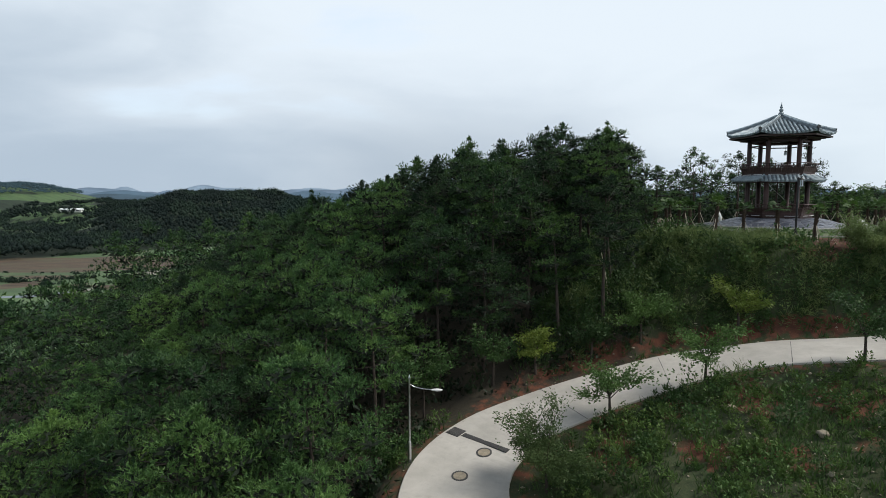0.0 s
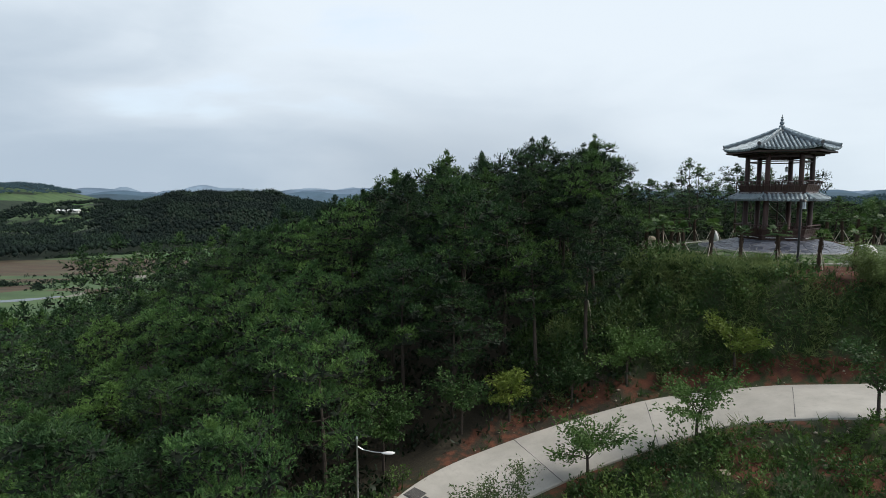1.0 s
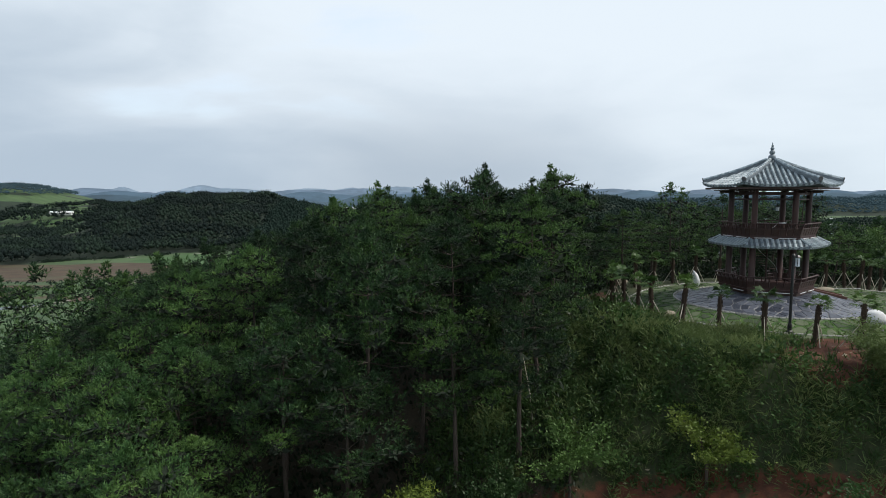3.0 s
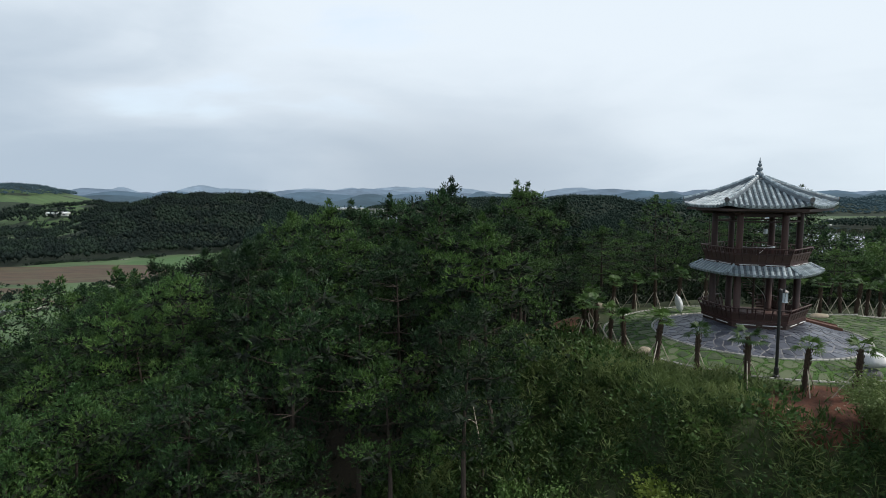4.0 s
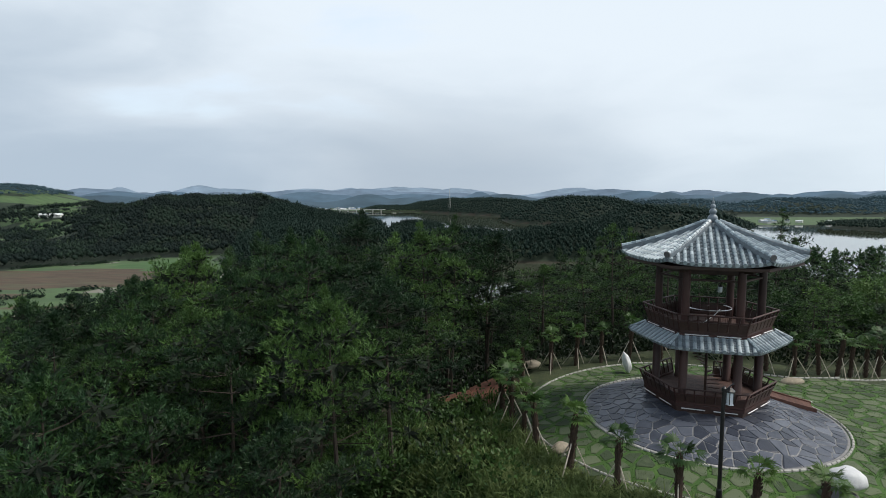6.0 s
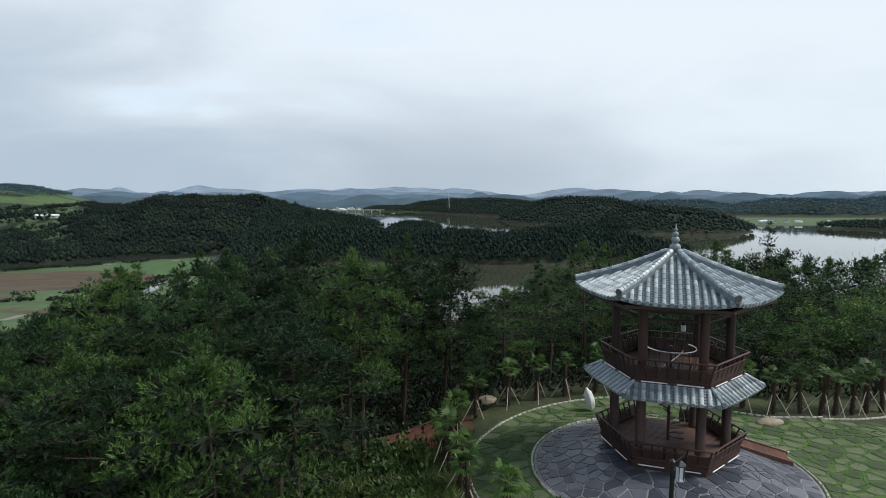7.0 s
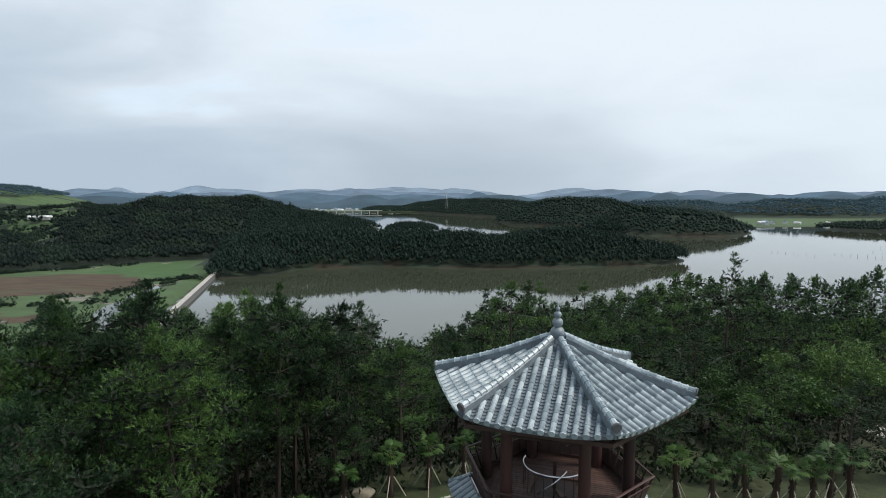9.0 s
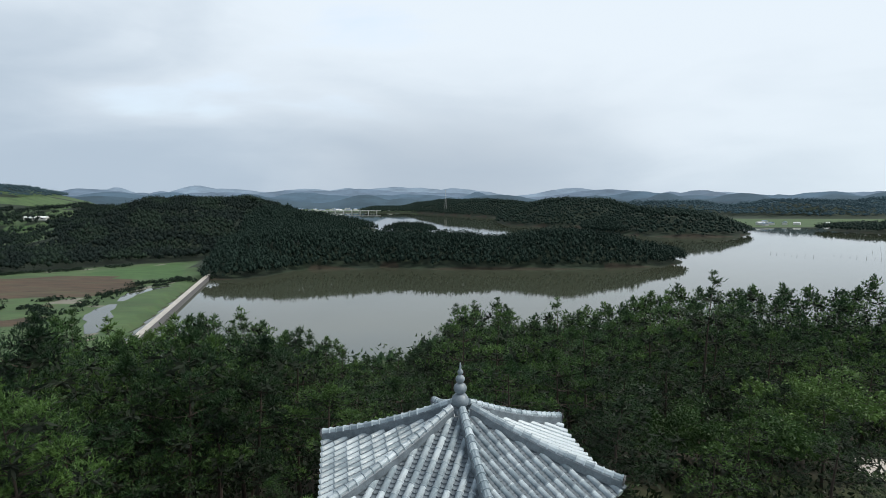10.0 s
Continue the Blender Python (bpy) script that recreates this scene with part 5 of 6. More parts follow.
def hedges():
    """Bushes along the banks and field edges of the valley."""
    r = np.random.default_rng(91)
    lines = ([(-400, 266), (-230, 262), (-186, 274), (-168, 312), (-162, 340)], [(-165, 215), (-168, 250), (-172, 280), (-160, 318)], [(-290, 350), (-262, 372), (-225, 404)], [(-225, 240), (-185, 246), (-160, 205)], [(-300, 250), (-240, 236), (-205, 222)],
             [(-178, 318), (-160, 330), (-150, 352)])
    pts = np.vstack([curve([(*p, 0) for p in l], 90)[:, :2] for l in lines])
    pts = np.repeat(pts, 2, 0) + r.normal(0, 2.6, (len(pts) * 2, 2))
    pts = pts[waves(pts[:, 0], pts[:, 1], 30, 4) > -0.1]
    pts = np.stack(site(pts[:, 0], pts[:, 1]), 1)
    z = height(pts[:, 0], pts[:, 1])
    k = 26
    tall = r.uniform(0.8, 3.2, (len(pts), 1))
    a, u = r.uniform(0, 6.283, (len(pts), k)), r.uniform(0, 1, (len(pts), k))
    base = np.stack([pts[:, :1] + tall * 0.6 * np.cos(a) * np.sqrt(1 - u), pts[:, 1:] + tall * 0.6 * np.sin(a) * np.sqrt(1 - u), z[:, None] + tall * u * 0.9], -1).reshape(-1, 3)
    ways = np.stack([np.cos(a), np.sin(a), np.full_like(a, 0.8)], -1).reshape(-1, 3)
    v, f = blades(r, base, ways, 1.0, 0.7, 0.5)
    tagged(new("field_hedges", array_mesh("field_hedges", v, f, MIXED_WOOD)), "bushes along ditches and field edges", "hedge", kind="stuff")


hedges()


# shrubs and weeds of the open slope
SHRUBS = [leafy_mesh(300 + i, 40, s, 0.21, 0.11, 6, mat, fl)[0] for i, (s, mat, fl) in enumerate(
    ((0.9, BROAD, 0.75), (1.2, BROAD, 0.65), (0.7, HERB, 0.9), (1.0, HERB, 0.7), (1.5, BROAD, 0.6)))]


def open_slope(x, y):
    d, q = along(x, y, PLATEAU)[0], along(x, y, ROAD)[0]
    bare = np.hypot((x + 2.4) / 1.6, (y + 12.7)) < 2.6
    return (d > 12.4) & (q > HALF + 1.5) & ~bare & ((x > -22 - np.maximum(0, -2 - y) * 0.5) | (y < -20)) & (y < 4) & (x > -34) & ((y > -46) | (x > -20))


first = {}
places = scatter(rng, (-34, 26, -62, 4), 6000, 1.7, open_slope)[:300]
pz, pq = height(np.array([p[0] for p in places]), np.array([p[1] for p in places])), along(np.array([p[0] for p in places]), np.array([p[1] for p in places]), ROAD)[0]
for (x, y), z, q in zip(places, pz, pq):
    k = int(rng.integers(5)) if q > HALF + 2 else int(rng.integers(2, 4))
    size = rng.uniform(0.75, 1.5) * (0.75 if y < -24 or q < HALF + 2 else 1)
    m = pose(x, y, float(z) - 0.05, 0, 0, rng.uniform(0, 360)) @ Matrix.Scale(size, 4)
    if k in first:
        copy_thing(first[k], m).scale = (size, size, size)
    else:
        first[k] = tagged(new("shrub", SHRUBS[k]), "low leafy green shrub on the slope", "shrub", "shrubs of the slope")
        first[k].matrix_basis = m


def slope_open(x, y):
    d, q = along(x, y, PLATEAU)[0], along(x, y, ROAD)[0]
    return (d > 10.9) & (q > HALF + 0.25) & ((x > -21 - np.maximum(0, -2 - y) * 0.5) | (y < -20)) & (y > -75) & ((x > -27.5) | (q < 9) & (x > -38)), d, q


def weeds():
    """Grass over the open slope, as one mass of blades."""
    r = np.random.default_rng(77)
    x, y = r.uniform(-38, 44, 90000), np.where(r.random(90000) < 0.8, r.uniform(-48, 6, 90000), r.uniform(-75, -48, 90000))
    keep, d, q = slope_open(x, y)
    keep &= waves(x, y, 5, 21) + r.normal(0, 0.3, x.shape) > -0.25
    keep &= np.hypot((x + 2.4) / 1.6, y + 12.7) > r.uniform(0, 3.6, x.shape)
    keep &= (q > HALF + 2.1) | (r.random(x.shape) < 0.22)
    x, y = x[keep], y[keep]
    n = len(x)
    base = np.stack([x, y, height(x, y) - 0.02], 1)
    base = np.repeat(base, 3, 0) + np.concatenate([r.normal(0, 0.12, (3 * n, 2)), np.zeros((3 * n, 1))], 1)
    v, f = blades(r, base, np.tile([0, 0, 1.0], (3 * n, 1)), 0.55, 0.085, 0.45)
    tagged(new("weeds", array_mesh("weeds", v, f, HERB)), "rough tall grass and weeds on the slope", "grass", kind="stuff")


def tall_herbs(name, label, box, tries, keep, tall, leaves, leaf, wide, mat, seed):
    """Leafy stalks standing close together, as one mass."""
    r = np.random.default_rng(seed)
    x, y = r.uniform(box[0], box[1], tries), r.uniform(box[2], box[3], tries)
    ok = keep(x, y, r)
    x, y = x[ok], y[ok]
    n = len(x)
    high = tall(x, y) * r.uniform(0.55, 1.2, n)
    u = r.uniform(0.08, 1, (n, leaves)) ** 0.8
    a = r.uniform(0, 6.283, (n, leaves))
    out = (0.05 + 0.24 * high[:, None] * (1.05 - u)) * r.uniform(0.3, 1.2, (n, leaves))
    base = np.stack([x[:, None] + out * np.cos(a), y[:, None] + out * np.sin(a), height(x, y)[:, None] + high[:, None] * u], -1).reshape(-1, 3)
    ways = np.stack([np.cos(a), np.sin(a), 0.15 + 0.9 * u], -1).reshape(-1, 3)
    v, f = blades(r, base, ways, leaf, wide, 0.4, 4)
    tagged(new(name, array_mesh(name, v, f, mat)), label, "weeds", kind="stuff")


def on_bank(x, y, r):
    ok, d, q = slope_open(x, y)
    bare = np.hypot((x + 2.4) / 1.7, y + 12.7)
    return ok & (y > -30) & (d < 40) & (q > HALF + r.uniform(0.7, 2.2, x.shape)) & (height(x, y) > along(x, y, ROAD)[1] - 0.2) & (bare > r.uniform(1.8, 3.6, x.shape)) & (waves(x, y, 4, 25) > r.uniform(-1.2, -0.05, x.shape))


def bank_height(x, y):
    d, q = along(x, y, PLATEAU)[0], along(x, y, ROAD)[0]
    return (0.38 + 1.2 * step(12.5, 17.5, d)) * (0.45 + 0.9 * np.clip(waves(x, y, 5, 29) + 0.4, 0, 1)) * (0.5 + 0.5 * step(HALF + 0.8, HALF + 3.5, q))


def below_lane(x, y, r):
    ok, d, q = slope_open(x, y)
    return ok & (height(x, y) < along(x, y, ROAD)[1] + 0.1) & (q > HALF + r.uniform(0.3, 1.6, x.shape)) & (waves(x, y, 3.2, 35) + 0.5 * waves(x, y, 9, 36) > r.uniform(-0.25, 0.3, x.shape)) & (q < 34)


weeds()
tall_herbs("bank_weeds", "thick tall weeds and seedlings on the bank", (-27, 22, -32, 2), 15000, on_bank, bank_height, 20, 0.30, 0.09, HERB, 701)
tall_herbs("bank_grass", "pale long grass on the upper bank", (-24, 22, -24, 0), 30000, lambda x, y, r: on_bank(x, y, r) & (waves(x, y, 3, 27) + 1.2 * step(19, 12, along(x, y, PLATEAU)[0]) > r.uniform(-0.1, 0.8, x.shape)), lambda x, y: bank_height(x, y) * 0.7 + 0.35, 10, 0.55, 0.05, WILLOW, 703)
tall_herbs("slope_weeds", "bright leafy weeds in clumps below the lane", (-36, 26, -56, -22), 12000, below_lane, lambda x, y: 0.35 + 0.75 * np.clip(waves(x, y, 5, 37) + 0.35, 0, 1), 26, 0.22, 0.09, HERB, 702)


def lawn_grass():
    """Short grass over the lawn and between its stones."""
    r = np.random.default_rng(66)
    x, y = r.uniform(-11, 27, 130000), r.uniform(-11, 10, 130000)
    rad = np.hypot(x, y)
    keep = ((rad < 10.2) | (np.abs(y + 1.2) < 7.0) & (x > 6) & (x < 26)) & (np.hypot(x + 0.2, y + 0.8) > 6.75) & ~((x > 3) & (x < 7.2) & (y > -1.2) & (y < 2)) & (waves(x, y, 1.3, 19) + r.normal(0, 0.3, x.shape) > -0.1)
    x, y = x[keep], y[keep]
    base = np.stack([x, y, height(x, y) - 0.01], 1)
    v, f = blades(r, base, np.tile([0, 0, 1.0], (len(x), 1)), 0.095, 0.035, 0.7)
    tagged(new("lawn_grass", array_mesh("lawn_grass", v, f, TURF)), "short green grass between the lawn stones", "grass", kind="stuff")


lawn_grass()


def rubble():
    """Stones and clods strewn over the bare soil."""
    r = np.random.default_rng(88)
    x, y = r.uniform(-36, 12, 7600), r.uniform(-46, -10, 7600)
    ok, d, q = slope_open(x, y)
    ok &= ((height(x, y) < along(x, y, ROAD)[1]) & (waves(x, y, 7, 61) > -0.3) & (y < -21)) | (np.hypot((x + 2.4) / 1.6, y + 12.7) < 3.2) | (q < HALF + 2.4) & (q > HALF + 0.15)
    ok &= r.random(x.shape) < 0.6
    x, y = x[ok], y[ok]
    bv, bf = BALLS[0]
    size = 0.03 + 0.11 * r.random((len(x), 1, 1)) ** 3
    c = np.stack([x, y, height(x, y) + 0.01], 1)
    v = c[:, None] + bv[None] * size * r.uniform(0.5, 1.3, (len(x), 6, 1)) * np.array([1.2, 1, 0.7])
    f = (np.arange(len(x))[:, None, None] * 6 + bf[None]).reshape(-1, 3)
    tagged(new("rubble", array_mesh("rubble", v.reshape(-1, 3), f, TAN_ROCK)), "small pale stones strewn on bare soil", "stones", kind="stuff")


rubble()


def small_tree(seed, tall, spread, mat, leaf=0.17, thick=1.0, stem=0.42):
    """A young broadleaf: forked trunk, limbs and loose clumps of leaves."""
    r = np.random.default_rng(seed)
    wood = Shape()
    fork = tall * stem
    wood.tube([(0, 0, -0.3), (0.02, 0, fork * 0.5), (0.05, 0.03, fork)], [0.10, 0.085, 0.07], 7)
    base, ways = [], []
    for i in range(9):
        a = 6.283 * i / 9 + r.normal(0, 0.3)
        out = np.array([math.cos(a), math.sin(a), 0])
        le, up = spread * r.uniform(0.55, 1.15), (tall - fork) * r.uniform(0.12, 1.0)
        p0, p2 = np.array([0.05, 0.03, fork * r.uniform(0.85, 1.05)]), np.array([0.05, 0.03, fork]) + out * le + (0, 0, up)
        p1 = (p0 + p2) / 2 + (0, 0, up * 0.12) - out * le * 0.1
        wood.tube([p0, p1, p2], [0.035, 0.022, 0.008], 5, False)
        k = int(22 * thick)
        s = r.uniform(0.35, 1.08, (k, 1))
        c = p0 + (p1 - p0) * np.minimum(s / 0.5, 1) + (p2 - p1) * np.maximum(s - 0.5, 0) / 0.5 + r.normal(0, 0.17 * spread, (k, 3)) * (0.4 + 0.6 * s) * (1, 1, 0.4)
        base.append(np.repeat(c, 7, 0) + r.normal(0, 0.11, (k * 7, 3)))
        ways.append(np.tile(out + (0, 0, 0.15), (k * 7, 1)))
    v, f = blades(r, np.vstack(base), np.vstack(ways), leaf, leaf * 0.5, 0.7, 4)
    return wood.mesh("trunk", BARK), array_mesh("crown", v, f, mat)


for i, (x, y, tall, spread, mat, label) in enumerate((
        (-16.8, -22.9, 4.1, 2.0, BROAD, "young street tree with thin dark green crown"),
        (-8.4, -24.9, 4.2, 1.9, BROAD, "young street tree with forked trunk"),
        (-22.9, -23.6, 3.2, 2.05, BROAD, "young street tree with sparse crown"),
        (-27.6, -28.6, 4.6, 2.2, WILLOW, "young leafy tree beside the lane"),
        (-11.1, -15.5, 4.0, 2.0, LIME, "small yellow-green tree above the lane"),
        (-26.3, -16.2, 3.6, 1.5, LIME, "small yellow-green tree on the cut bank"),
        (-18.0, -14.4, 3.8, 2.2, BROAD, "spreading shrubby tree on the bank"),
        (-22.0, -15.4, 3.4, 1.4, BROAD, "slim dark tree on the bank"),
        (-1.7, -15.4, 3.4, 2.2, WILLOW, "pale green leafy tree on the slope"),
        (0.9, -18.2, 4.6, 2.4, BROAD, "rounded leafy tree on the slope"),
        (-29.5, -17.0, 4.6, 1.8, BROAD, "dark shrubby tree under the pines"),
        (-34.5, -18.2, 5.2, 2.2, BROAD, "dark shrubby tree under the pines"),
        (-37.5, -24.5, 5.0, 2.2, BROAD, "leafy tree beside the lane"),
        (-39.5, -30.0, 5.5, 2.4, BROAD, "leafy tree beside the lane"),
        (20.5, 19.0, 5.5, 3.4, BROAD, "broad olive-green tree beside the track"),
        (26.0, 23.5, 6.4, 4.0, BROAD, "broad olive-green tree beside the track"),
        (14.5, 20.0, 5.4, 2.8, BROAD, "broad olive-green tree beside the track"))):
    trunk, crown = small_tree(500 + i, tall, spread, mat, 0.15 if mat is WILLOW else 0.2 if spread < 3 else 0.26, 8.0 if mat is WILLOW else 1.9 if spread < 2.1 else 3.2 if spread < 2.6 else 6.0, 0.22 if mat is WILLOW else 0.42)
    plant("broadleaf_tree", label, "tree", trunk, crown, pose(x, y, h1(x, y), 0, 0, 40 * i))


snag = thing("dead_trunk", "thin pale dead trunk leaning at the wood's edge", "tree", at=pose(-19.4, -10.4, h1(-19.4, -10.4)))
part("trunk", Shape().tube([(0, 0, -0.4), (-0.2, 0.1, 1.6), (-0.62, 0.33, 3.9)], [0.05, 0.04, 0.018], 7), STAKE, snag)
part("branch", Shape().tube([(-0.42, 0.22, 2.9), (-0.75, 0.2, 3.15), (-1.0, 0.1, 3.2)], [0.022, 0.015, 0.006], 5), STAKE, snag)


# young palms held by stakes
def palm_meshes(seed):
    r = np.random.default_rng(seed)
    trunk = Shape()
    trunk.tube([(0, 0, -0.2), (0, 0, 0.1), (0.01, 0, 1.2), (0.02, 0.02, 2.1), (0.02, 0.02, 2.62)], [0.12, 0.13, 0.14, 0.15, 0.10], 9)
    for i in range(60):
        z, a = r.uniform(0.1, 2.55), r.uniform(0, 6.28)
        d = Vector((math.cos(a), math.sin(a), 0))
        trunk.tube([d * 0.14 + Vector((0, 0, z)), d * 0.20 + Vector((0, 0, z + 0.13))], [0.035, 0.012], 4, False)
    v, f = [], []
    k = 0
    for i in range(19):
        a, up = r.uniform(0, 6.28), r.uniform(-0.25, 1.3)
        out = np.array([math.cos(a) * math.cos(up), math.sin(a) * math.cos(up), math.sin(up)])
        side = unit(np.cross(out, [0, 0, 1.0]) + 1e-6)
        p0 = np.array([0.02, 0.02, 2.58])
        hub = p0 + out * r.uniform(0.35, 0.6)
        for a0, b0, w in ((p0, hub, 0.018),):
            v += [a0 - side * w, a0 + side * w, b0 + side * w, b0 - side * w]
            f.append((k, k + 1, k + 2, k + 3))
            k += 4
        norm = np.cross(side, out)
        for j in range(11):
            g = (j - 5) / 5 * 1.45
            d = out * math.cos(g) + side * math.sin(g) - norm * 0.12 * abs(g)
            le = r.uniform(0.42, 0.58) * (1 - 0.15 * abs(g))
            w = np.cross(d, norm)
            droop = np.array([0, 0, -r.uniform(0.04, 0.16)])
            v += [hub, hub + d * le * 0.55 + w * 0.035, hub + d * le + droop, hub + d * le * 0.55 - w * 0.035]
            f.append((k, k + 1, k + 2, k + 3))
            k += 4
    return trunk.mesh("trunk", PALM_BARK), array_mesh("crown", np.array(v), np.array(f), PALM)


palm_kinds = []
for i in range(3):
    t, c = palm_meshes(900 + i)
    ob = thing("palm_tree", "young fan palm propped by pale wooden stakes", "palm", "palms round the lawn")
    part("trunk", t, PALM_BARK, ob)
    part("crown", c, PALM, ob)
    for j in range(3):
        a = 2.1 * j + 0.5 * i
        part("stake", Shape().bar((0.12 * math.cos(a), 0.12 * math.sin(a), 1.40), (1.0 * math.cos(a), 1.0 * math.sin(a), -0.15), 0.05, 0.05), STAKE, ob, "pale wooden prop")
    palm_kinds.append(ob)
PALMS = [(-2.9, -10.8), (-1.2, -12.2), (-5.3, -9.7), (-7.3, -8.1), (-9.0, -6.4), (-10.1, -4.1), (-10.5, -2.0), (-10.9, -0.1), (-11.2, 2.2), (-10.4, 4.2), (-9.2, 7.8), (-7.0, 9.3), (-5.0, 10.2), (-3.0, 10.6),
         (9.4, 7.2), (11.2, 7.4), (12.6, 7.6), (13.8, 8.0), (15.2, 8.4), (16.5, 8.9), (17.8, 9.3), (8.0, 8.2), (-0.8, 11.0), (1.6, 11.0), (2.4, -11.1), (5.0, -10.8)]
for i, (x, y) in enumerate(PALMS):
    m = pose(x, y, h1(x, y), rng.normal(0, 2), rng.normal(0, 2), rng.uniform(0, 360)) @ Matrix.Scale(rng.uniform(0.9, 1.12), 4)
    if i < 3:
        palm_kinds[i].matrix_basis = m
    else:
        copy_thing(palm_kinds[i % 3], m).scale = m.to_scale()


# ---- lamps, stones and small things near by ----
lamp = thing("garden_lamp", "black post lamp with a square white lantern", "lamp", at=pose(-3.45, -9.2, h1(-3.45, -9.2)))
part("base", Shape().lathe([(0.20, -0.1), (0.20, 0.12), (0.13, 0.2), (0.12, 0.55), (0.085, 0.62)], 14), BLACK_METAL, lamp)
part("pole", Shape().lathe([(0.085, 0.6), (0.075, 4.7), (0.10, 4.72), (0.10, 4.85), (0.03, 4.92)], 12), BLACK_METAL, lamp)
part("arm", Shape().bar((0, 0, 4.72), (0.40, 0.0, 5.05), 0.05, 0.05), BLACK_METAL, lamp)
head = part("lantern", Shape().lathe([(0.17, 4.16), (0.17, 4.22), (0.15, 4.22), (0.15, 4.68), (0.19, 4.70), (0.06, 4.82)], 6, pose(0.26, 0, 0)), GLASS_WHITE, lamp, "white lantern glass")
for j in range(6):
    a = radians(60 * j)
    part("lantern_bar", Shape().bar((0.26 + 0.16 * math.cos(a), 0.16 * math.sin(a), 4.2), (0.26 + 0.16 * math.cos(a), 0.16 * math.sin(a), 4.70), 0.03, 0.03), BLACK_METAL, head)
part("lantern_cap", Shape().lathe([(0.21, 4.69), (0.20, 4.73), (0.05, 4.86)], 6, pose(0.26, 0, 0)), BLACK_METAL, head)

street = thing("street_lamp", "tall grey steel street lamp at the lane edge", "lamp", at=pose(-35.1, -25.3, -13.15))
part("base", Shape().lathe([(0.16, -0.2), (0.16, 0.1), (0.12, 0.2), (0.10, 1.7), (0.07, 1.75)], 12), STEEL, street)
part("pole", Shape().lathe([(0.06, 1.7), (0.05, 5.45), (0.07, 5.5), (0.07, 5.6), (0.02, 5.75)], 10), STEEL, street)
part("arm", Shape().tube([(0, 0, 5.2), (0.3, 0, 5.02), (0.8, 0, 4.9), (1.3, 0, 4.86)], [0.03, 0.028, 0.025, 0.022], 6), STEEL, street)
part("lamp_head", Shape().lathe([(0.02, -0.36), (0.09, -0.25), (0.13, 0.0), (0.11, 0.2), (0.03, 0.34)], 10, pose(1.6, 0, 4.84, 0, 90, 0) @ Matrix.Diagonal((0.6, 1, 1, 1))), WHITE_PLASTIC, street, "pale lamp head", True)


def boulder(name, label, m, size, mat, seed, squash=(1, 1, 1)):
    bm = bmesh.new()
    bmesh.ops.create_icosphere(bm, subdivisions=3, radius=1.0)
    for v in bm.verts:
        d = v.co.normalized()
        k = 1 + 0.22 * noise.noise(d * 1.4 + Vector((seed, 0, 0))) + 0.07 * noise.noise(d * 4 + Vector((0, seed, 0)))
        v.co = Vector((d.x * squash[0], d.y * squash[1], d.z * squash[2])) * k * size
    me = bpy.data.meshes.new(name)
    bm.to_mesh(me)
    bm.free()
    me.materials.append(mat)
    me.shade_smooth()
    ob = tagged(new(name, me), label, "rock")
    ob.matrix_basis = m
    return ob


boulder("standing_stone", "upright white egg-shaped stone on the lawn", pose(-1.95, 7.9, 0.42, 0, -16, 0), 0.36, WHITE_ROCK, 1, (0.8, 0.8, 2.1))
boulder("boulder", "large white boulder on a dark rock", pose(1.95, -9.0, 0.5, 0, 10, 20), 0.75, WHITE_ROCK, 3, (1.15, 0.8, 0.62))
boulder("boulder", "dark rock under the white boulder", pose(1.6, -9.2, -0.35, 0, 0, 0), 0.62, DARK_ROCK, 4, (1.1, 0.9, 0.75))
boulder("boulder", "dark wet boulder beside the lawn curb", pose(0.6, -10.75, -0.6, 0, 0, 30), 0.5, DARK_ROCK, 6, (1.2, 0.8, 0.7))
boulder("boulder", "flat tan boulder at the lawn edge", pose(-9.0, -4.3, -0.3, 0, 0, 40), 0.5, TAN_ROCK, 8, (1.1, 0.7, 0.5))
boulder("boulder", "flat pale boulder behind the pavilion", pose(8.3, 5.6, -0.15, 0, 0, 10), 0.6, TAN_ROCK, 9, (1.4, 0.7, 0.4))
boulder("boulder", "brown boulder among the palms", pose(-8.4, 8.9, 0.0, 0, 0, 10), 0.5, TAN_ROCK, 10, (1.2, 0.8, 0.7))
for i, (x, y, sz) in enumerate(((-16.6, -25.7, 0.42), (-13.3, -29.0, 0.5), (-14.5, -31.5, 0.3), (-18.5, -29.5, 0.25), (-9.5, -30.5, 0.35), (-12.0, -26.5, 0.22), (-10.5, -27.2, 0.2), (-7.8, -28.0, 0.25), (-11.5, -33, 0.3), (-20.5, -27.5, 0.2))):
    boulder("slope_rock", "pale rock among weeds below the lane", pose(x, y, h1(x, y) + 0.05, 0, 20 * i, 50 * i), sz * 0.75, TAN_ROCK, 20 + i, (1.2, 0.8, 0.6))


sand = Shape()
for r, z in ((1.0, -0.4), (0.8, 0.35), (0.35, 0.55)):
    for j in range(20):
        a = 2 * math.pi * j / 20
        sand.v.append((*site(112 + 24 * r * math.cos(a), 417 + 3.5 * r * math.sin(a) * (1 + 0.3 * math.sin(3 * a))), LAKE + z))
sand.f = [(i * 20 + j, i * 20 + (j + 1) % 20, i * 20 + 20 + (j + 1) % 20, i * 20 + 20 + j) for i in range(2) for j in range(20)] + [tuple(range(40, 60))]
tagged(part("sandbank", sand, TAN_ROCK), "pale strip of sand on the far shore", "shore", kind="structure")


def road_z(x, y):
    return float(along(np.array([x]), np.array([y]), ROAD)[1][0])


